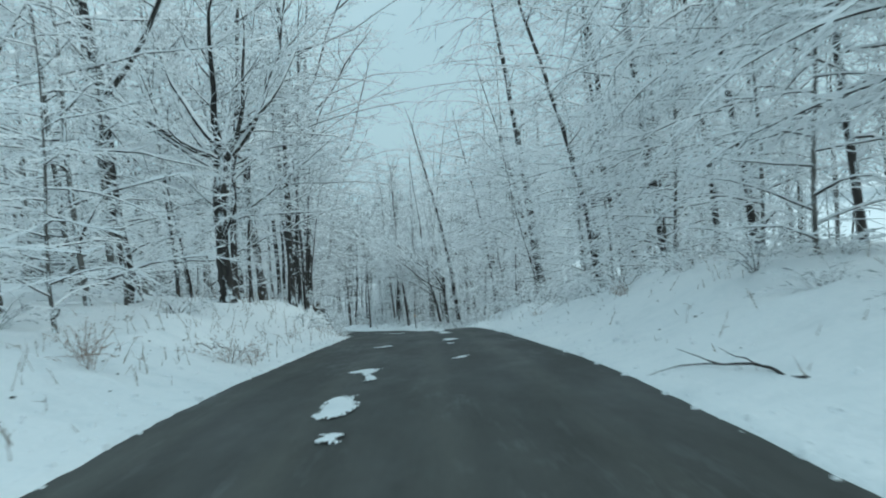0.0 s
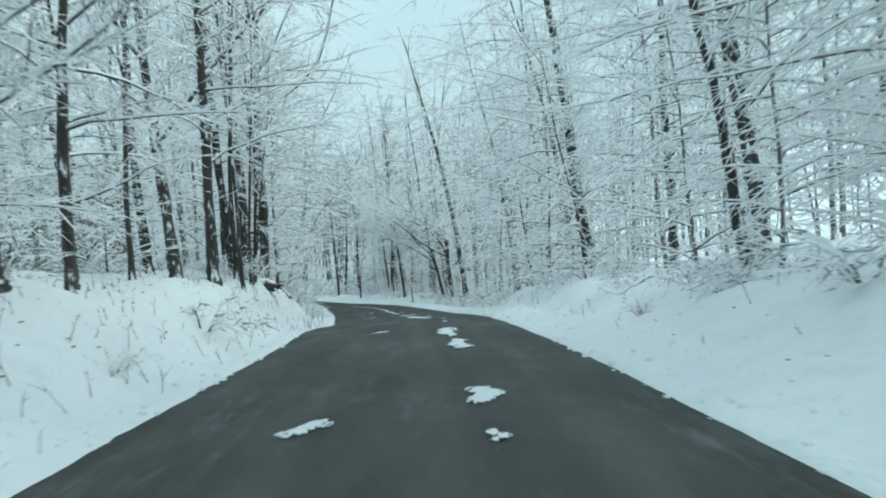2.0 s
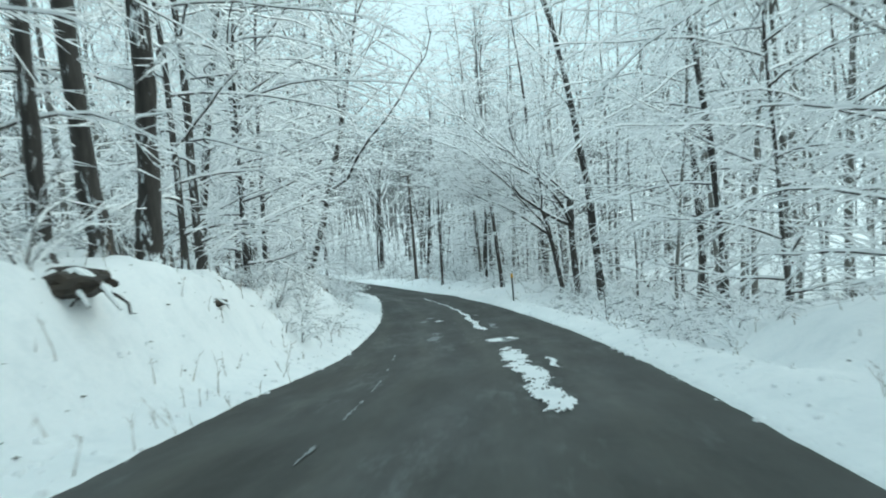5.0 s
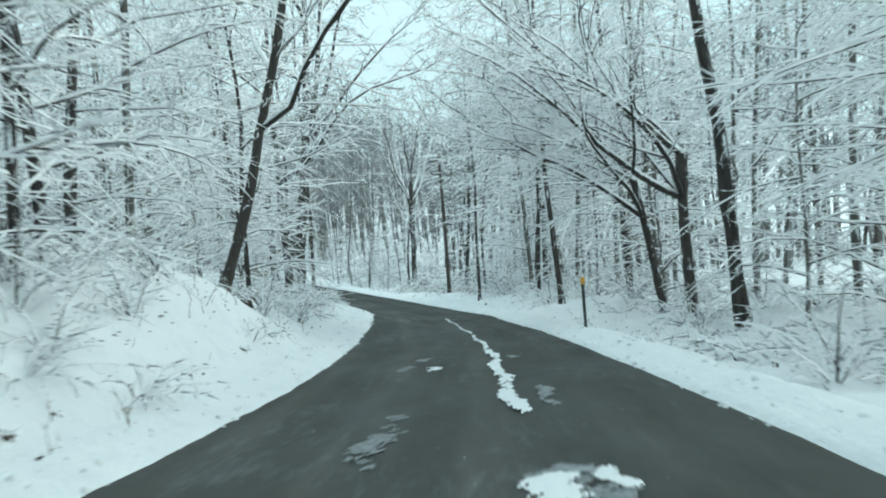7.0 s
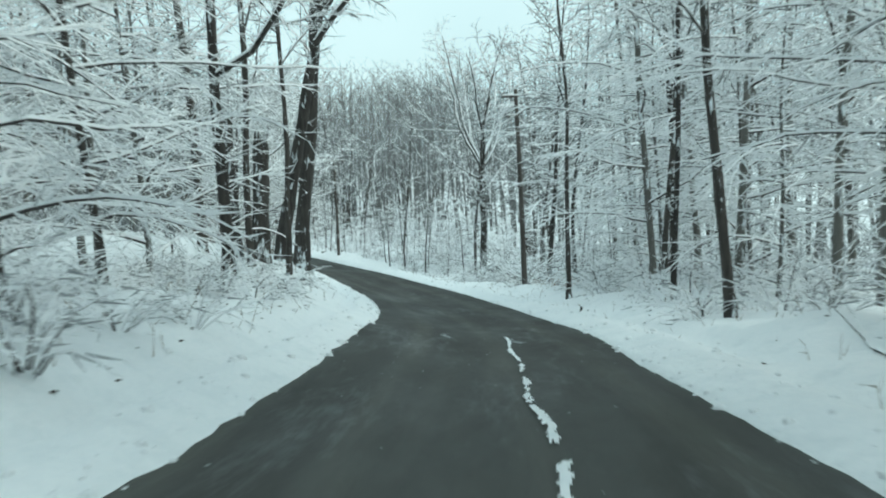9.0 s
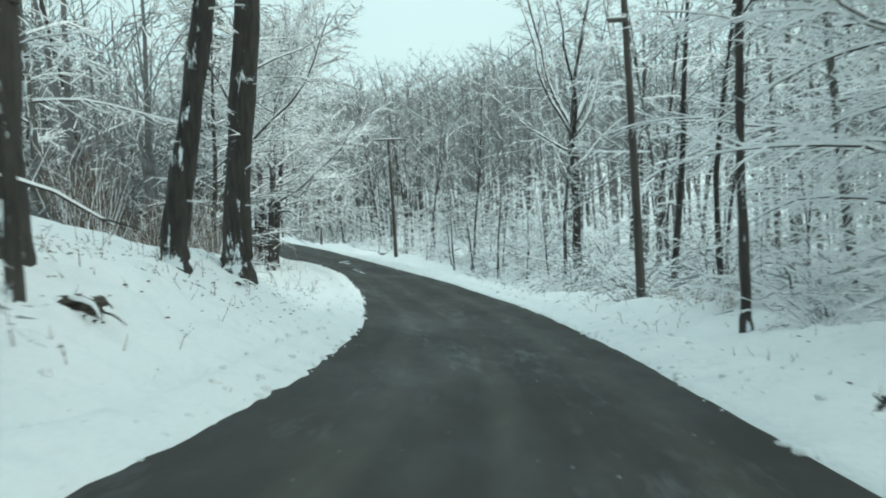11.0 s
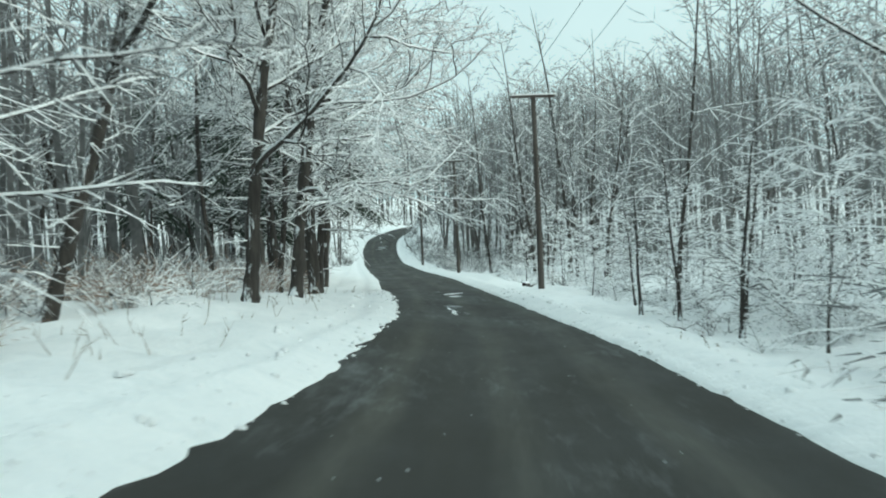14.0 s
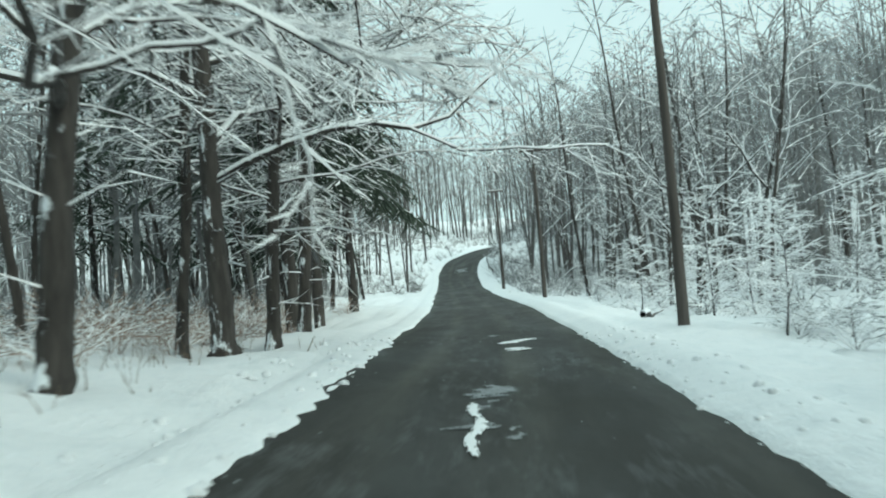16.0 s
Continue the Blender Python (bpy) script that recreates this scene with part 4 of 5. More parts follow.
DARK = ("dark_slim", "dark_maple", "dark_mid", "sapling_a")
for s, lat, size in ((153.5, -8.4, 1.35), (158.5, -7.5, 1.45), (164.0, -7.6, 1.3), (171.0, -7.0, 1.3)):
    put(templates["hemlock_a"], s, lat, s, size, 0.05)
    taken.append((s, lat))
scatter(34, 6, 112, 8.5, 14, NEAR, (0.18, 0.30, 0.14, 0.16, 0.14, 0.08), 1.4, (-1,))
scatter(28, 26, 112, 8.5, 14, NEAR, (0.18, 0.30, 0.14, 0.16, 0.14, 0.08), 1.4, (1,))
scatter(30, 60, 110, 7.5, 14, ("beech_a", "slim_a", "beech_b", "slim_b"), (0.3, 0.25, 0.25, 0.2), 1.3, (1,))
scatter(36, 12, 108, 12, 30, MID, (0.38, 0.34, 0.18, 0.1), 1.7, (-1,))
scatter(28, 12, 92, 12, 30, MID, (0.38, 0.34, 0.18, 0.1), 1.7, (1,))
scatter(30, 92, 140, 13, 34, ("dark_mid", "mid_slim", "mid_beech"), (0.45, 0.25, 0.3), 1.5, (1,))
scatter(5, 160, 205, 9.5, 18, ("hemlock_a", "hemlock_b"), (0.6, 0.4), 2.2, (-1,))
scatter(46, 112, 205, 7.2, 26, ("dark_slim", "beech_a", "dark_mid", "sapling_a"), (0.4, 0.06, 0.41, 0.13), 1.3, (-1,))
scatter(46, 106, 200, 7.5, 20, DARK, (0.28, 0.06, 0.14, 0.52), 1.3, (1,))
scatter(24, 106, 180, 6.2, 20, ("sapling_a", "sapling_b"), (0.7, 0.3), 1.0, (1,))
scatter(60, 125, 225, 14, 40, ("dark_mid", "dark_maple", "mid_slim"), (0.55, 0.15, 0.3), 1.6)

for s, lat, size in ((15.5, 7.6, 0.75), (19.0, 8.0, 0.8), (23.5, 7.4, 0.7), (27.0, 8.2, 0.85), (31.0, 7.4, 0.75), (36.5, 7.8, 0.8), (18.0, -8.4, 0.7), (23.0, -8.6, 0.7)):
    put(templates["beech_b"], s, lat, s * 3.1, size, 0.05)


def far_woods(name, label, seed, count, s0, s1, near, far, sides, bare, thick, tallest=19, under=0, twig=None, rime=None, girth=0.16):
    """The wood in the distance, one mesh: grey trunks, rising limbs and rounded crowns of fine twigs."""
    g = np.random.default_rng(seed)
    w = Wood()
    for _ in range(count):
        s, lat = g.uniform(s0, s1), g.choice(sides) * g.uniform(near, far)
        x, y = (float(v) for v in spot(s, lat))
        z = float(height(s, lat))
        tall = g.uniform(tallest * 0.62, tallest)
        p = bough(g, (x, y, z - 0.3), (g.normal() * 0.05, g.normal() * 0.05, 1), tall * 0.92, 3, (0, 0, 0), 0.03)
        w.tube(p, girth * np.array((1.0, 0.8, 0.5, 0.15)) * g.uniform(0.6, 1.2), 3)
        n, k = 10, 6
        u = np.sort(g.uniform(0.22, 0.92, n))
        a = np.arange(n) * 2.39996 + g.uniform(-0.5, 0.5, n)
        q = p[0] + (p[-1] - p[0]) * u[:, None]
        d = np.stack([np.cos(a), np.sin(a), g.uniform(0.5, 1.7, n)], 1)
        d /= np.linalg.norm(d, axis=1)[:, None]
        l = tall * g.uniform(0.17, 0.30, n) * np.interp(u, (0.2, 0.5, 0.92), (0.75, 1.15, 0.7))
        w.spikes_at(q, q + d * l[:, None], np.full(n, 0.035), np.full(n, thick), g.random(n) < bare)
        i, m = np.repeat(np.arange(n), k), n * k
        q2 = q[i] + d[i] * (l[i] * np.tile(np.linspace(0.25, 0.98, k), n))[:, None]
        d2 = d[i] * 0.75 + g.normal(size=(m, 3)) * (0.55, 0.55, 0.35) + (0, 0, 0.05)
        l2 = g.uniform(0.9, 2.1, m)
        w.spikes_at(q2, q2 + d2 * l2[:, None], np.full(m, 0.018), np.full(m, thick * 0.8), g.random(m) < bare)
        q3 = q2 + d2 * (l2 * g.uniform(0.2, 0.8, m))[:, None]
        w.spikes_at(q3, q3 + (d2 * 0.4 + g.normal(size=(m, 3)) * 0.5) * (l2 * 0.6)[:, None], np.full(m, 0.014), np.full(m, thick * 0.7), g.random(m) < bare)
    for _ in range(under):
        # bare undergrowth between the trunks
        s, lat = g.uniform(s0, s1), g.choice(sides) * g.uniform(near * 0.7, far)
        x, y = (float(v) for v in spot(s, lat))
        p = np.array((x, y, float(height(s, lat)) - 0.1))
        n = 9
        d = g.normal(size=(n, 3)) * (0.55, 0.55, 0.3) + (0, 0, 0.75)
        l = g.uniform(0.5, 2.2) * g.uniform(0.5, 1.2, n)
        q = p + d * l[:, None]
        w.spikes_at(np.tile(p, (n, 1)), q, np.full(n, 0.016), np.full(n, thick * 0.6), g.random(n) < bare * 0.85)
        w.spikes_at(p + d * (l * 0.6)[:, None], q + g.normal(size=(n, 3)) * 0.35, np.full(n, 0.012), np.full(n, thick * 0.5), g.random(n) < bare * 0.85)
    tagged(new(name, w.mesh(name, twig or TWIG, TWIG_SNOW, False, rime or RIME)), label, "woods", kind="stuff")


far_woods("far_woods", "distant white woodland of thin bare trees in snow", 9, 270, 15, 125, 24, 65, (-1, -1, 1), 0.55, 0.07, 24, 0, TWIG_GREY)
# from here on the pale twig greys imitate haze over the distance
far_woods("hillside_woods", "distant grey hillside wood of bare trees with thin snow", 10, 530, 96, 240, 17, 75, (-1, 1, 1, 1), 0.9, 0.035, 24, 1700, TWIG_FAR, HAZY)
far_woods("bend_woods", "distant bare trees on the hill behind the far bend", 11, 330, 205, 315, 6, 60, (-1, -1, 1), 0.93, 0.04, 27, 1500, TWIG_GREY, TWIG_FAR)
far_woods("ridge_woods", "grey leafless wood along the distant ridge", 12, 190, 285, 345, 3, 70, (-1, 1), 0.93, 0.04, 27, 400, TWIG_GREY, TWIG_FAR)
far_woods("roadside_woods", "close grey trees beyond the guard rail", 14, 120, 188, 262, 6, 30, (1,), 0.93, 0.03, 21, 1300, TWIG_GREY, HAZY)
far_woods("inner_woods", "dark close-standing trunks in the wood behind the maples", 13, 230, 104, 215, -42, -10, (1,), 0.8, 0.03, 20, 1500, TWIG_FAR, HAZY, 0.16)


# ---------------------------------------------------------------- snow lying on the road
SLUSH = simple("thin_slush", (0.13, 0.14, 0.145), (0.34, 0.36, 0.37), 9, 0.6)


def snow_patch(s0, lat0, s1, lat1, wide, seed, thin=False):
    """A ragged leftover of snow between two places on the asphalt, broken up at its rim."""
    g = np.random.default_rng(seed)
    step = 0.05 if s1 - s0 < 4 else 0.08
    n, k = max(8, int((s1 - s0 + 0.3) / step)), max(6, int((wide * 1.7 + 0.1) / 0.035))
    u, c = np.meshgrid(np.linspace(-0.04, 1.04, n), np.linspace(-0.85, 0.85, k), indexing="ij")
    s = s0 + (s1 - s0) * u
    if s1 - s0 > 3:
        wide *= 0.72
    lat = lat0 + (lat1 - lat0) * u + 0.05 * np.sin(u * 9 + seed) + c * wide
    wave = sum(a * np.sin(s * f + g.uniform(0, 6.28) + lat * h) for a, f, h in
               ((0.30, 2.1, 3.0), (0.26, 4.7, -7.0), (0.22, 9.0, 11.0), (0.2, 17.0, -21.0), (0.18, 31.0, 33.0), (0.16, 47.0, -52.0)))
    body = 1.0 - (np.abs(c) / 0.5) ** 2 * 0.75 - (np.abs(u - 0.5) / 0.5) ** 6 * 0.8 + wave * (1.0 if thin else 0.62 if s1 - s0 < 3 else 0.95) + g.normal(size=u.shape) * 0.26 - (0.45 if thin else 0.0)
    x, y = spot(s, lat)
    z = line_at(s)[..., 2] + cross_slope(s, lat, 9, 9) + 0.014 + np.clip(body, 0, 1) * (0.004 if thin else 0.02)
    cells = (body[:-1, :-1] > 0.12) & (body[1:, 1:] > 0.12)
    points = np.stack([x, y, z], -1).reshape(-1, 3)
    todo = set(zip(*(v.tolist() for v in np.nonzero(cells))))
    while todo:
        # one connected piece of snow after another; crumbs melt away
        piece, edge = [], [todo.pop()]
        while edge:
            i, j = edge.pop()
            piece.append((i, j))
            for near in ((i + 1, j), (i - 1, j), (i, j + 1), (i, j - 1)):
                if near in todo:
                    todo.remove(near)
                    edge.append(near)
        if len(piece) < 9:
            continue
        at = np.array(sorted(piece)) @ (k, 1)
        faces = np.stack([at, at + 1, at + k + 1, at + k], -1)
        used, back_to = np.unique(faces, return_inverse=True)
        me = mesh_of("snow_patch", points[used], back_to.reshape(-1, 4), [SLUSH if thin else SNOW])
        tagged(new("snow_patch", me), "thin frosty film of slush on the asphalt" if thin else "ragged leftover patch of snow on the asphalt", "snow", "snow patches on the road")


for i, (a, b, c, d, e, thin) in enumerate((
        (9.0, -1.25, 11.0, -1.22, 0.42, 0), (12.5, -1.1, 14.8, -1.2, 0.16, 0), (14.2, -1.4, 15.0, -1.3, 0.42, 0), (7.6, -1.1, 8.1, -1.1, 0.2, 0),
        (23.0, -1.55, 23.8, -1.3, 0.36, 0), (24.0, 0.5, 25.2, 0.6, 0.34, 0), (22.0, 0.5, 22.5, 0.46, 0.16, 0), (16.1, 0.4, 16.7, 0.65, 0.16, 0),
        (30.3, 0.65, 32.6, 0.68, 0.34, 0), (33.4, 0.62, 36.9, 0.66, 0.5, 0), (35.0, 0.95, 36.5, 0.8, 0.14, 0), (36.9, -1.15, 37.4, -1.0, 0.3, 0),
        (44.3, 1.12, 45.0, 1.1, 0.14, 0), (40.2, 0.92, 40.9, 0.95, 0.16, 0), (49.2, 0.65, 55.0, 0.62, 0.62, 0), (54.0, 0.5, 60.0, 0.42, 0.75, 0),
        (54.5, 1.12, 57.0, 1.15, 0.12, 0), (71.4, -0.8, 72.1, -0.8, 0.3, 0), (61.4, 0.5, 63.2, 0.55, 0.8, 1), (61.9, 0.3, 62.9, 0.4, 0.4, 0), (62.2, 0.9, 63.0, 0.8, 0.2, 0),
        (65.4, 0.36, 70.5, 0.36, 0.34, 0), (66.0, 0.8, 68.6, 0.85, 0.25, 1), (70.4, 0.36, 74.6, 0.4, 0.3, 0), (72.0, 0.8, 73.2, 0.8, 0.3, 1),
        (74.4, 0.36, 79.5, 0.2, 0.18, 0), (79.4, 0.2, 84.5, 0.08, 0.14, 0), (85.2, 0.1, 92.4, 0.32, 0.12, 0), (90.0, 0.5, 92.4, 0.36, 0.2, 1),
        (63.4, -1.4, 67.0, -1.15, 0.6, 1), (71.8, -1.5, 74.0, -1.0, 0.35, 1), (45.0, -1.95, 64.0, -2.5, 0.08, 1), (90.4, -1.05, 92.4, -1.08, 0.16, 1),
        (148.4, -0.25, 149.4, 0.4, 0.5, 0), (138.9, -0.8, 141.4, -0.4, 0.6, 1), (137.4, -1.1, 138.3, -0.5, 0.3, 1), (136.6, -0.62, 139.4, -0.72, 0.14, 0),
        (137.3, -0.25, 138.2, -0.25, 0.22, 1), (146.6, -0.02, 147.3, 0.02, 0.48, 0), (240.0, -0.3, 244.5, 0.1, 2.6, 1), (150.5, -0.6, 151.2, -0.4, 0.3, 1))):
    snow_patch(a, b, c, d, e, 300 + i, bool(thin))


# ---------------------------------------------------------------- poles, posts and wires
def box_at(bm, centre, size, turn=None):
    m = Matrix.Translation(centre) @ (turn or Matrix()) @ Matrix.Diagonal((*size, 1))
    return bmesh.ops.create_cube(bm, size=1.0, matrix=m)["verts"]


def rod_at(bm, a, b, r0, r1, k=10):
    a, b = Vector(a), Vector(b)
    m = Matrix.Translation((a + b) / 2) @ (b - a).to_track_quat("Z", "Y").to_matrix().to_4x4()
    return bmesh.ops.create_cone(bm, cap_ends=True, segments=k, radius1=r0, radius2=r1, depth=(b - a).length, matrix=m)["verts"]


def part(name, bm, material, parent, label="", bevel=0.0):
    if bevel:
        bmesh.ops.bevel(bm, geom=bm.edges[:], offset=bevel, segments=1, affect="EDGES", clamp_overlap=True)
    me = bpy.data.meshes.new(name)
    bm.to_mesh(me)
    bm.free()
    me.materials.append(material)
    return child(name, me, parent, label)


def utility_pole(s, lat, tall, arms, label, lean=0.0, along_road=True):
    """arms: height, offset of the middle to the side, length."""
    top = thing("utility_pole", label, "pole", "utility poles along the road")
    u = np.linspace(0, 1, 7)
    w = Wood()
    w.tube(np.stack([0.03 * np.sin(u * 3), 0 * u, -0.6 + (tall + 0.6) * u], -1), 0.155 - 0.06 * u, 12)
    w.tube(np.array(((0, 0, tall - 0.01), (0, 0, tall + 0.02))), np.array((0.095, 0.004)), 12)
    child("shaft", w.mesh("shaft", POLE), top, "weathered brown wooden shaft")
    for h, off, length in arms:
        bm = bmesh.new()
        box_at(bm, (off, -0.13, h), (length, 0.10, 0.12))
        arm = part("crossarm", bm, POLE, top, "", 0.012)
        bm = bmesh.new()
        box_at(bm, (off, -0.13, h + 0.085), (length * 0.98, 0.12, 0.07))
        part("snow_cap", bm, TWIG_SNOW, arm, "ridge of snow", 0.025)
        for k in ((-0.46, 0.46) if length < 1.2 else (-0.46, -0.24, 0.24, 0.46)):
            bm = bmesh.new()
            rod_at(bm, (off + k * length, -0.13, h + 0.05), (off + k * length, -0.13, h + 0.22), 0.03, 0.022, 8)
            rod_at(bm, (off + k * length, -0.13, h + 0.13), (off + k * length, -0.13, h + 0.17), 0.05, 0.05, 8)
            part("insulator", bm, GLAZE, arm, "grey insulator")
    a = np.array([np.interp(s, DENSE, AHEAD[:, k]) for k in range(2)])
    top.matrix_basis = place(top, s, lat, math.atan2(a[1], a[0]) - math.pi / 2, 1.0, 0.0, (0, lean))
    return top


utility_pole(113.8, 6.2, 10.3, ((9.9, -0.35, 0.9), (8.9, -0.3, 0.6)), "tall brown wooden utility pole with two short side arms", -0.012)
utility_pole(149.9, 4.3, 9.1, ((8.95, 0, 2.1),), "wooden utility pole with a snow-topped crossarm")
utility_pole(182.9, 4.3, 9.9, ((9.75, 0, 1.8),), "dark wooden utility pole with a snow-topped crossarm")
utility_pole(206.7, 3.4, 9.6, ((9.4, 0, 1.5),), "distant wooden utility pole beside the rising road")


def wire(s0, lat0, h0, s1, lat1, h1, sag):
    (x0, y0), (x1, y1) = spot(s0, lat0), spot(s1, lat1)
    a = np.array((float(x0), float(y0), float(height(s0, lat0)) + h0))
    b = np.array((float(x1), float(y1), float(height(s1, lat1)) + h1))
    u = np.linspace(0, 1, 15)[:, None]
    p = a + (b - a) * u - np.array((0, 0, sag)) * 4 * u * (1 - u)
    w = Wood()
    w.tube(p, np.full(15, 0.011), 4)
    tagged(new("overhead_wire", w.mesh("overhead_wire", STEEL)), "thin black overhead wire between the poles", "wire", "wires on the poles")


wire(113.8, 5.5, 10.1, 149.9, 3.4, 9.15, 0.6)
wire(113.8, 6.1, 10.0, 149.9, 5.2, 9.15, 0.6)
wire(149.9, 3.4, 9.15, 182.9, 3.5, 9.95, 0.5)
wire(149.9, 5.2, 9.15, 182.9, 5.1, 9.95, 0.5)
wire(182.9, 3.5, 9.95, 206.7, 2.8, 9.6, 0.4)


def marker_post(s, lat):
    top = thing("marker_post", "dark steel roadside marker post with an amber reflector", "post")
    bm = bmesh.new()
    box_at(bm, (0, 0, 0.55), (0.055, 0.012, 1.5))
    box_at(bm, (-0.03, 0.012, 0.55), (0.012, 0.03, 1.5))
    box_at(bm, (0.03, 0.012, 0.55), (0.012, 0.03, 1.5))
    part("post", bm, STEEL, top, "", 0.003)
    bm = bmesh.new()
    box_at(bm, (0, -0.016, 1.19), (0.11, 0.014, 0.19))
    part("reflector", bm, AMBER, top, "amber reflector plate", 0.006)
    bm = bmesh.new()
    box_at(bm, (0, -0.005, 1.31), (0.10, 0.06, 0.05))
    part("snow_cap", bm, TWIG_SNOW, top, "small cap of snow", 0.015)
    a = np.array([np.interp(s, DENSE, AHEAD[:, k]) for k in range(2)])
    top.matrix_basis = place(top, s, lat, math.atan2(a[1], a[0]) - math.pi / 2, 1.0, 0.0, (0.02, -0.02))


marker_post(76.6, 2.98)


def guard_rail(s0, s1, lat0, lat1):
    top = thing("guard_rail", "low dark steel guard rail at the far bend", "rail")
    n = 16
    s, lat = np.linspace(s0, s1, n), np.linspace(lat0, lat1, n)
    x, y = spot(s, lat)
    z = height(s, lat)
    p = np.stack([x, y, z + 0.5], -1)
    w = Wood()
    side = np.gradient(p[:, :2], axis=0)
    side = np.stack([side[:, 1], -side[:, 0], 0 * side[:, 0]], -1) / np.linalg.norm(side, axis=1)[:, None]
    ring = np.stack([p + side * o + np.array((0, 0, h)) for o, h in ((0, 0.15), (-0.04, 0.08), (0, 0), (-0.04, -0.08), (0, -0.15), (0.03, 0))], 1)
    w.strip(ring, [0] * 6)
    child("rail", w.mesh("rail", STEEL), top, "corrugated beam")
    for k in range(0, n, 3):
        bm = bmesh.new()
        box_at(bm, (float(x[k]), float(y[k]), float(z[k]) + 0.2), (0.12, 0.12, 0.95))
        part("post", bm, POLE, top, "", 0.01)


guard_rail(231, 262, 3.9, 3.2)


# ---------------------------------------------------------------- dead wood, roots and stumps
def dead_branch(name, label, s0, lat0, s1, lat1, r, seed, twigs=5, lift=0.05, snow=0.02):
    g = np.random.default_rng(seed)
    n = 9
    s, lat = np.linspace(s0, s1, n), np.linspace(lat0, lat1, n)
    x, y = spot(s, lat)
    p = np.stack([x, y, height(s, lat) + lift + 0.05 * np.sin(np.linspace(0, 5, n) + seed)], -1) + g.normal(size=(n, 3)) * 0.02
    top = thing(name, label, "branch")
    w = Wood()
    rr = np.linspace(r, r * 0.3, n)
    w.tube(p, rr, 6, g)
    if snow:
        w.cap(p, rr, snow)
    child("stem", w.mesh("stem", BARK), top)
    for u in np.linspace(0.35, 0.95, twigs):
        q, t = along(p, u)
        b = bough(g, q, spread(g, t, g.uniform(0.4, 0.9)) + np.array((0, 0, 0.25)), np.linalg.norm(p[-1] - p[0]) * 0.22, 4, (0, 0, 0), 0.15)
        w = Wood()
        w.tube(b, np.linspace(r * 0.45, r * 0.12, 5), 4)
        child("twig", w.mesh("twig", TWIG), top)


dead_branch("fallen_branch", "dark fallen branch lying on the snowy bank", 7.5, 3.55, 10.0, 3.15, 0.022, 401, 3, 0.03, 0)
dead_branch("fallen_branch", "thin fallen stick across the snowy verge", 131.5, 4.9, 137.0, 5.7, 0.03, 402, 3)
dead_branch("fallen_log", "snow-topped fallen log under the trees", 131.0, -8.2, 134.5, -10.4, 0.13, 403, 3, 0.15, 0.05)
dead_branch("fallen_log", "broken snowy log in the brush", 121.5, -7.6, 124.5, -9.6, 0.10, 404, 3, 0.2, 0.05)
dead_branch("fallen_branch", "bent snowy branch resting against the trunks", 97.5, -7.4, 99.6, -5.2, 0.04, 405, 3, 1.1, 0.03)
dead_branch("fallen_branch", "dead branch on the snow below the bank", 84.5, 5.2, 88.5, 6.4, 0.03, 406, 2)
dead_branch("fallen_branch", "thin snowy stick beside the marker post", 80.5, 3.4, 82.4, 4.4, 0.018, 407, 1)
dead_branch("fallen_log", "old snowy log among the far brush", 158.0, 5.0, 162.0, 6.2, 0.11, 408, 3, 0.15, 0.05)


def root_mass(s, lat, size, seed, label):
    """Bare soil under an overhanging bank, with roots."""
    g = np.random.default_rng(seed)
    top = thing("root_mass", label, "roots")
    bm = bmesh.new()
    bmesh.ops.create_icosphere(bm, subdivisions=3, radius=size)
    for v in bm.verts:
        k = 1 + 0.35 * noise.noise(v.co * (2.2 / size) + Vector((seed, 0, 0)))
        v.co = Vector((v.co.x * k, v.co.y * k * 0.7, v.co.z * k * 0.32))
    part("soil", bm, SOIL, top, "dark bare soil")
    for i in range(10):
        a = g.uniform(0, 6.28)
        b = bough(g, (math.cos(a) * size * 0.3, math.sin(a) * size * 0.25, size * 0.2), (math.cos(a), math.sin(a), -0.2), size * g.uniform(0.9, 1.6), 6, (0, 0, -0.9), 0.2)
        w = Wood()
        r = np.linspace(0.05, 0.012, 7) * (size / 0.5)
        w.tube(b, r, 5)
        w.cap(b, r, 0.03)
        child("root", w.mesh("root", BARK), top)
    top.matrix_basis = place(top, s, lat, g.uniform(0, 6.28), 1.0, 0.06)


root_mass(51.3, -6.3, 0.8, 501, "dark hollow of bare soil and roots under the bank")
root_mass(49.0, -7.0, 0.35, 502, "dark root clump sticking out of the snowy bank")
root_mass(57.0, -6.0, 0.28, 503, "exposed roots running down the snowy bank")
root_mass(98.2, -5.2, 0.45, 504, "dark rooty stump poking out of the snow")
root_mass(77.5, -5.9, 0.55, 505, "dark tangle of roots at the top of the bank")
root_mass(107.2, -5.3, 0.3, 506, "roots at the foot of the big tree")
root_mass(72.5, -4.8, 0.16, 507, "small dark clod in the snowy bank")
root_mass(64.2, -5.0, 0.14, 508, "small dark clod in the snowy bank")
root_mass(65.4, -5.1, 0.12, 509, "small dark clod in the snowy bank")


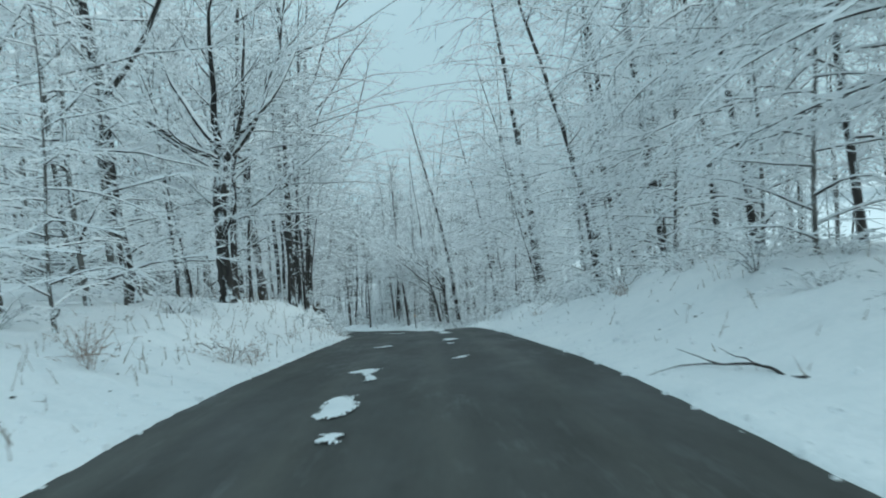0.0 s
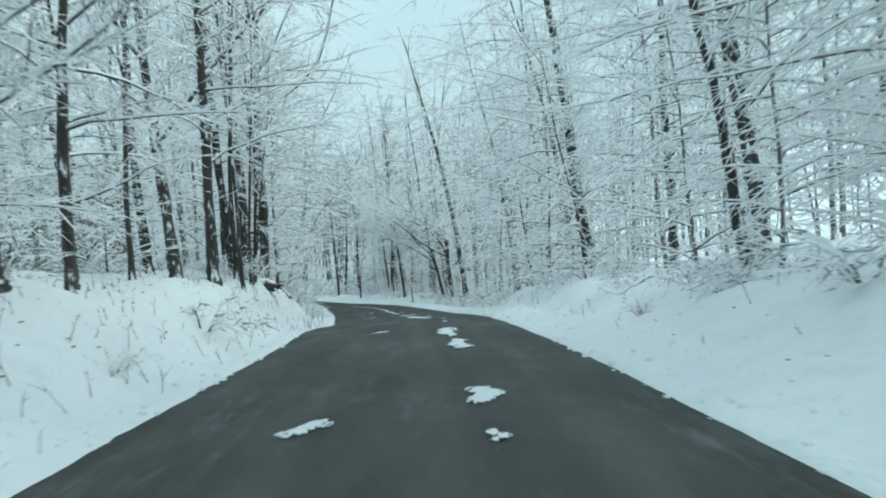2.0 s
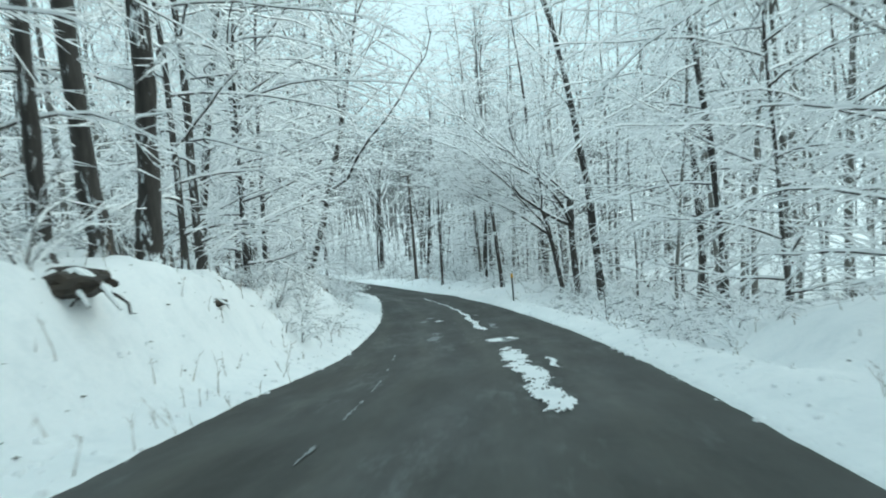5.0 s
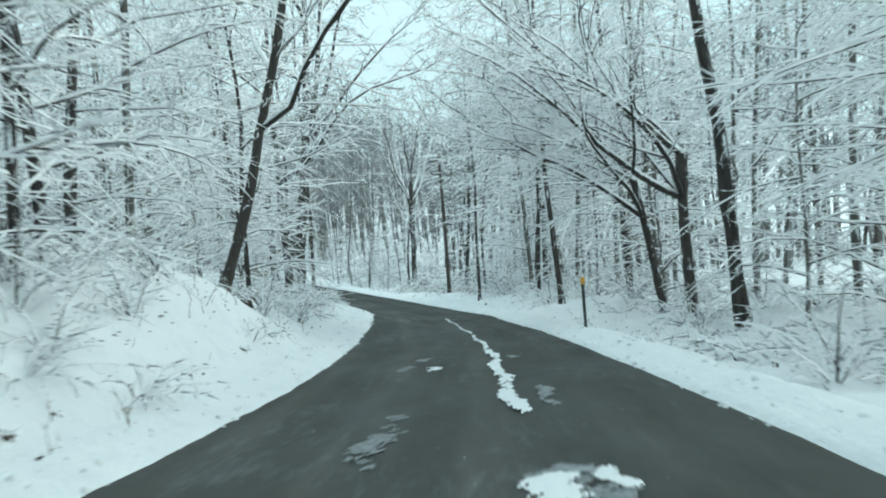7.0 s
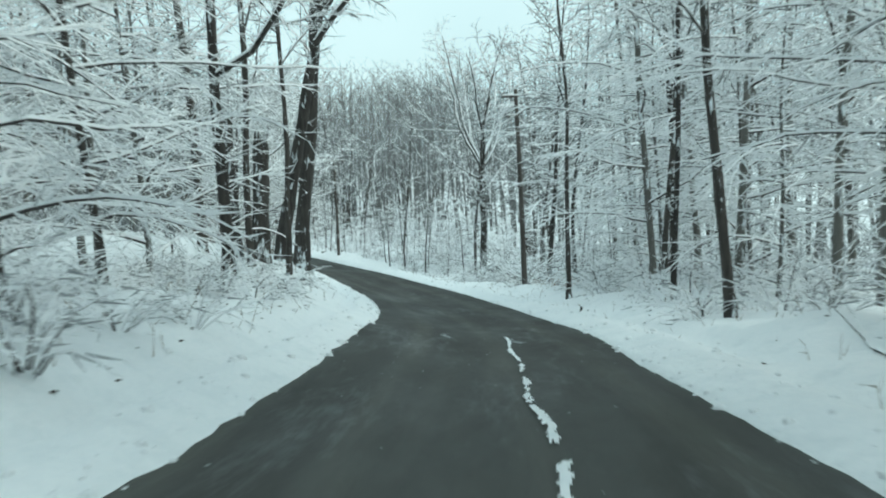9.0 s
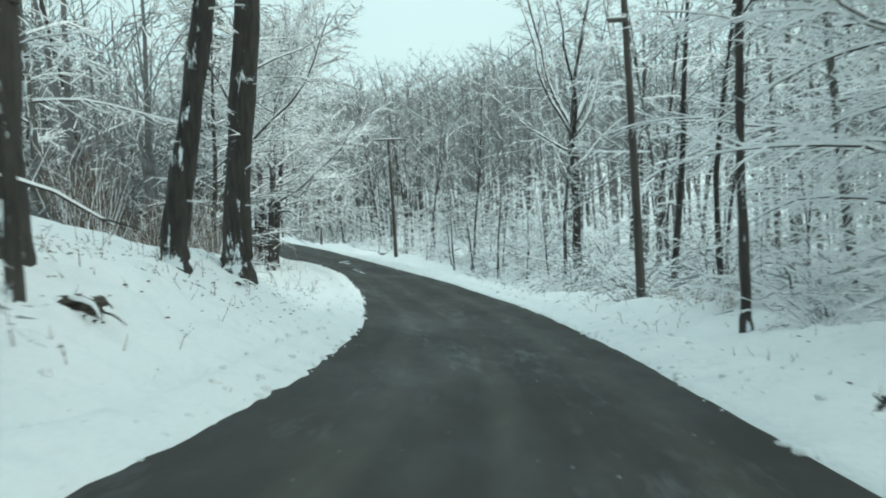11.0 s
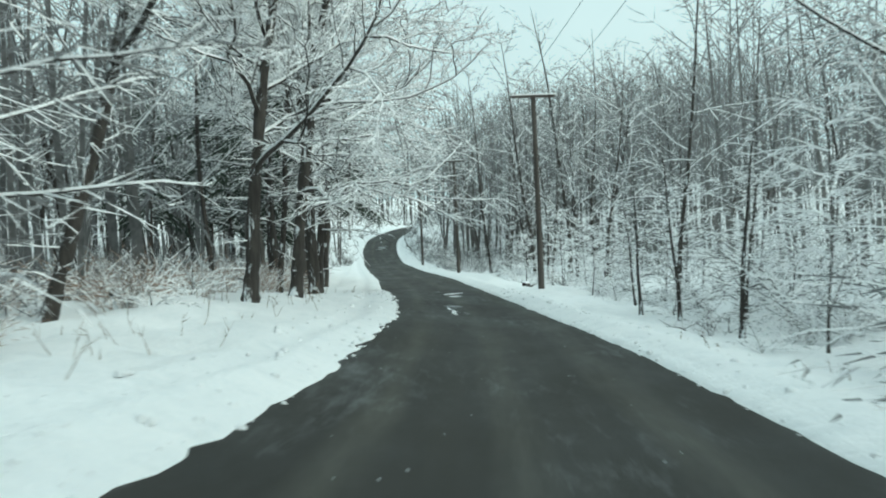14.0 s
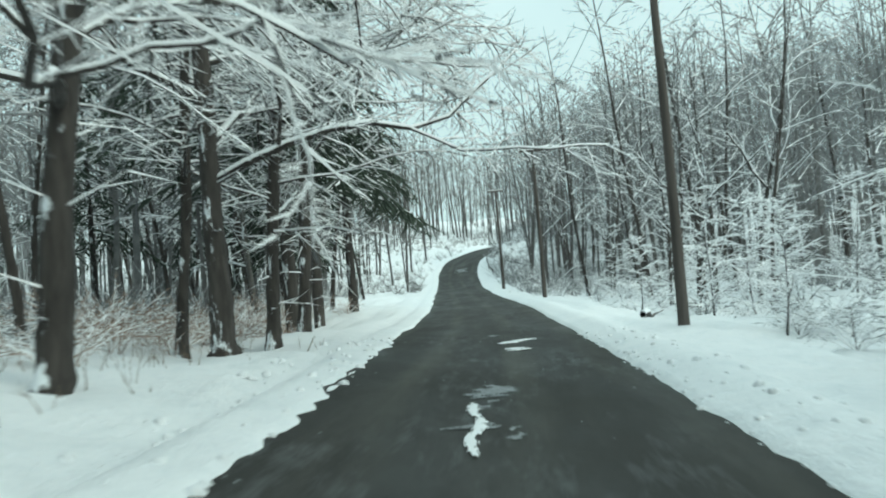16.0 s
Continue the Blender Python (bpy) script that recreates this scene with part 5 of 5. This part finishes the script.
def snag(s, lat, tall, girth, seed, lean=(0, 0)):
    """A broken-off trunk with a splintered top under snow."""
    g = np.random.default_rng(seed)
    top = thing("broken_trunk", "broken dark tree trunk with a splintered snowy top", "tree stump")
    p = bough(g, (0, 0, -0.3), (*lean, 1), tall, 7, (0, 0, 0), 0.02)
    w = Wood()
    w.tube(p, girth / 2 * np.array((1.5, 1.15, 1.05, 1.0, 0.98, 0.95, 0.92, 0.9)), 11, g)
    child("trunk", w.mesh("trunk", BARK), top)
    for i in range(9):
        w = Wood()
        a = i * 0.7
        q = p[-1] + girth * 0.36 * np.array((math.cos(a), math.sin(a), 0)) - np.array((0, 0, 0.15))
        h = g.uniform(0.25, 1.0)
        w.tube(np.array((q, q + (0.02, 0.01, h * 0.6), q + (0.03, 0.02, h))), np.array((girth * 0.17, girth * 0.11, 0.01)), 5)
        child("splinter", w.mesh("splinter", BARK), top)
    bm = bmesh.new()
    bmesh.ops.create_uvsphere(bm, u_segments=12, v_segments=6, radius=girth * 0.46)
    for v in bm.verts:
        v.co.z *= 0.35
        v.co += Vector(p[-1])
    part("snow_cap", bm, TWIG_SNOW, top, "cap of snow")
    plant(top, s, lat)


snag(99.1, -6.4, 3.6, 0.52, 601, (0.02, 0.0))
snag(99.6, -7.2, 4.6, 0.34, 602, (-0.06, 0.02))


# ---------------------------------------------------------------- brush
def shrub(name, label, seed, tall, wide, stems, load, twig, bare, snow=None, group="brush along the verges", arch=0.9, rime=None, split=False):
    g = np.random.default_rng(seed)
    top = thing(name, label, "shrub", group)
    w = Wood()
    for i in range(stems):
        if split:
            w = Wood()
        a = g.uniform(0, 6.28)
        out = g.uniform(0.1, 1.0)
        b = bough(g, (math.cos(a) * 0.15 * wide * out, math.sin(a) * 0.15 * wide * out, -0.05), (math.cos(a) * out * (0.35 + 0.72 * arch), math.sin(a) * out * (0.35 + 0.72 * arch), g.uniform(0.6, 1.4)), tall * g.uniform(0.7, 1.25), 3,
                  (math.cos(a) * 0.45 * arch, math.sin(a) * 0.45 * arch, -arch), 0.12)
        w.twig(b, np.linspace(0.010, 0.004, 4), 0.022 * load)
        twigs_on(g, w, b, 6, tall * 0.38, 0.018 * load, 2, 0.25, 0.2, 0.004, bare)
        if split:
            child("stem", w.mesh("stem", twig, snow or TWIG_SNOW, False, rime), top)
    if not split:
        child("brushwood", w.mesh("brushwood", twig, snow or TWIG_SNOW, False, rime), top)
    return top


templates["shrub_a"] = shrub("shrub", "low leafless shrub bowed under snow", 81, 1.3, 1.4, 13, 1.4, TWIG, 0.25, rime=RIME)
templates["shrub_b"] = shrub("shrub", "snow-laden tangle of low brush", 82, 1.0, 2.2, 16, 1.6, TWIG, 0.2, rime=RIME)
templates["shrub_c"] = shrub("shrub", "dark bare thicket of thin stems with a little snow", 85, 1.7, 1.8, 15, 1.0, TWIG_GREY, 0.5, rime=FROST)
templates["russet"] = shrub("russet_shrub", "russet brown brush with thin snow", 83, 2.2, 2.6, 18, 0.5, RUSSET, 0.93, group="brown brush on the bank", arch=0.05, split=True)
templates["straw"] = shrub("straw_shrub", "straw-coloured dead brush with snow", 84, 1.2, 1.8, 17, 1.0, BUFF, 0.62, group="brown brush on the bank", arch=0.5)

rng = np.random.default_rng(123)


def sow(keys, count, s0, s1, near, far, low=0.75, high=1.3):
    for _ in range(count):
        s, lat = rng.uniform(s0, s1), rng.uniform(near, far)
        put(templates[rng.choice(keys)], s, lat, rng.uniform(0, 6.28), rng.uniform(low, high), 0.03)


BRUSH = ("shrub_a", "shrub_b")
sow(BRUSH, 20, 12, 60, -11, -6.4)
sow(BRUSH, 30, 8, 60, 5.2, 9)
sow(BRUSH, 16, 6, 30, 4.8, 8.5, 0.35, 0.8)
sow(BRUSH, 16, 58, 80, 4.6, 9)
sow(BRUSH, 40, 58, 96, -9.0, -4.7, 0.5, 1.1)
sow(BRUSH, 18, 64, 86, -7.6, -5.0, 0.7, 1.2)
sow(BRUSH, 22, 82, 106, 5.2, 10.5)
sow(("shrub_c", "shrub_b", "shrub_a"), 44, 104, 150, 5.8, 11, 0.6, 1.2)
sow(BRUSH, 26, 128, 200, 4.4, 10)
sow(("russet",), 26, 110.5, 121, -11.5, -6.9, 0.7, 1.1)
sow(("russet", "straw"), 16, 118, 134, -12, -7.4, 0.5, 0.8)
sow(("straw",), 84, 130, 172, -13, -6.9, 0.7, 1.2)
sow(BRUSH, 12, 128, 150, -11, -7, 0.6, 1.1)
sow(("shrub_c", "shrub_c", "shrub_b"), 42, 104, 200, 6.5, 22, 1.2, 2.2)
sow(BRUSH, 18, 60, 104, 6.5, 16, 1.0, 1.8)
# single bushes that stand out
put(templates["shrub_b"], 33.5, -5.0, 1.0, 1.15, 0.02, label="dark twiggy bush half buried on the snowy bank")
put(templates["shrub_b"], 58.5, 4.9, 2.0, 1.3, 0.05)
put(templates["shrub_b"], 61.5, 5.4, 0.4, 1.5, 0.05)
put(templates["shrub_a"], 67.5, 4.9, 0.4, 1.2, 0.05)
for k in range(4):
    put(templates["shrub_b"], 72.2 + 0.7 * k, 5.5 + 0.45 * (k % 2), 1.3 * k, 1.5, 0.05, label="big bush whose thin stems arch over the ditch under snow")
for k in range(5):
    put(templates["shrub_b"], 55.5 + 1.1 * k, 4.8 + 0.3 * (k % 2), 0.9 * k, 0.9, 0.08)


def litter(name, label, material, seed, count, s0, s1, near, far, low, high, lean, snow=False):
    """Dry stalks and leaves that poke out of the snow, one mesh."""
    g = np.random.default_rng(seed)
    w = Wood()
    for _ in range(count):
        s, lat = g.uniform(s0, s1), g.uniform(near, far)
        x, y = spot(s, lat)
        p = np.array((float(x), float(y), float(height(s, lat)) - 0.02))
        d = np.array((g.normal() * lean, g.normal() * lean, 1.0))
        l = g.uniform(low, high)
        w.spike(p, p + d * l, g.uniform(0.004, 0.009), 0.004, not snow)
        if l > 0.25:
            for _ in range(3):
                q = p + d * l * g.uniform(0.4, 0.9)
                w.spike(q, q + (d + g.normal(size=3) * 0.8) * l * 0.25, 0.004, 0.004, not snow)
    tagged(new(name, w.mesh(name, material, TWIG_SNOW, False)), label, "weeds", kind="stuff")


def clods(name, label, material, seed, count, s0, s1, near, far, size, on_road=False):
    """Leaves and bits of earth showing through thin snow, one mesh."""
    g = np.random.default_rng(seed)
    v, f = [], []
    for _ in range(count):
        s, lat = g.uniform(s0, s1), g.uniform(near, far)
        x, y = spot(s, lat)
        p = np.array((float(x), float(y), float(line_at(s)[2] + cross_slope(s, lat, 9, 9)) + 0.008 if on_road else float(height(s, lat)) + 0.004))
        r = size * g.uniform(0.4, 1.5)
        n = len(v)
        ring = [p + r * np.array((math.cos(a) * g.uniform(0.5, 1.2), math.sin(a) * g.uniform(0.5, 1.2), g.uniform(0, 0.25))) for a in (0, 1.26, 2.5, 3.8, 5.0)]
        v += ring + [p + np.array((0, 0, r * 0.5))]
        f += [(n + k, n + (k + 1) % 5, n + 5) for k in range(5)]
    tagged(new(name, mesh_of(name, v, f, [material], None, False)), label, "leaf litter", kind="stuff")


litter("dry_weeds", "thin dry weed stalks sticking out of the snow", WEED, 91, 420, 4, 60, -8, -4.0, 0.12, 0.55, 0.3)
litter("bank_weeds", "sparse dry stalks on the snowy bank", WEED, 92, 420, 4, 130, 3.4, 8, 0.08, 0.4, 0.35)
litter("verge_weeds", "dry stalks poking through the snowy verge", WEED, 93, 420, 60, 150, -8, -4.2, 0.1, 0.5, 0.35)
clods("leaf_litter", "dark leaves and clods showing through snow on the bank", SOIL, 94, 900, 103, 119, -8.5, -4.1, 0.034)
clods("bank_litter", "scattered dark leaves on the snowy bank", SOIL, 95, 420, 60, 102, -8, -4.4, 0.045)
clods("verge_litter", "specks of dark leaves on the snowy verge", SOIL, 96, 320, 4, 60, -8, -4.6, 0.04)
clods("far_bank_litter", "specks of bark and leaf on the snow under the trees", SOIL, 99, 420, 8, 130, 3.6, 8.5, 0.035)
clods("road_grit", "small crumbs of snow and grit on the asphalt", SLUSH, 97, 260, 60, 150, -2.8, 1.8, 0.02, True)


# taller weeds that catch the eye on the banks
for s, lat, size in ((17.4, -4.5, 0.55), (18.3, -4.2, 0.4), (27.0, -4.7, 0.35), (13.0, -5.6, 0.7), (36.5, -4.6, 0.45), (21.5, 5.2, 0.5), (30.5, 4.3, 0.35), (108.6, 5.8, 0.7), (107.4, 6.1, 0.6)):
    put(templates["straw"], s, lat, s, size, 0.02, label="dry branching weed stalks standing in the snow")
dead_branch("fallen_branch", "short dark stick upright in the verge", 95.6, 3.0, 95.9, 3.05, 0.03, 411, 1, 0.2, 0)


def snow_crumbs(name, label, seed, count, s0, s1, near, far):
    """Crumbs and clots of ploughed snow along both edges of the asphalt, one mesh."""
    g = np.random.default_rng(seed)
    s, side, off, r = g.uniform(s0, s1, count), g.choice((-1, 1), count), near + (far - near) * g.random(count) ** 1.5, 0.015 + 0.07 * g.random(count) ** 3
    lat = np.where(side < 0, -np.interp(s, EDGE_S, EDGE_L), np.interp(s, EDGE_S, EDGE_R)) + side * off
    x, y = spot(s, lat)
    z = np.where(off < 0, line_at(s)[..., 2] + cross_slope(s, lat, 9, 9), height(s, lat))
    v, f = [], []
    for i in range(count):
        n = len(v)
        for rise, wide in ((-0.3, 1.0), (0.45, 0.85)):
            for a in (0.3, 1.5, 2.8, 4.0, 5.2):
                v.append((x[i] + r[i] * wide * g.uniform(0.7, 1.3) * math.cos(a), y[i] + r[i] * wide * g.uniform(0.7, 1.3) * math.sin(a), z[i] + r[i] * rise * g.uniform(0.7, 1.2)))
        v.append((x[i], y[i], z[i] + r[i] * 0.8))
        f += [(n + k, n + (k + 1) % 5, n + 5 + (k + 1) % 5, n + 5 + k) for k in range(5)] + [(n + 5 + k, n + 5 + (k + 1) % 5, n + 10) for k in range(5)]
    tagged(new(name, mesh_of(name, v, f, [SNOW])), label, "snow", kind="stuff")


snow_crumbs("snow_crumbs", "crumbs and clots of ploughed snow along the road's edges", 98, 2600, 5, 150, -0.06, 1.5)

for s0, lat0, s1, lat1, seed in ((16.4, -4.9, 18.4, -4.15, 421), (16.8, -4.6, 17.8, -4.9, 422), (21.0, 5.6, 22.6, 5.0, 423), (33.0, 5.2, 34.4, 4.6, 424)):
    dead_branch("weed_stem", "long dry branching weed stem bent over the snow", s0, lat0, s1, lat1, 0.009, seed, 6, 0.28, 0)
for ob in templates.values():
    for c in ob.children_recursive:
        bpy.data.objects.remove(c)
    bpy.data.objects.remove(ob)
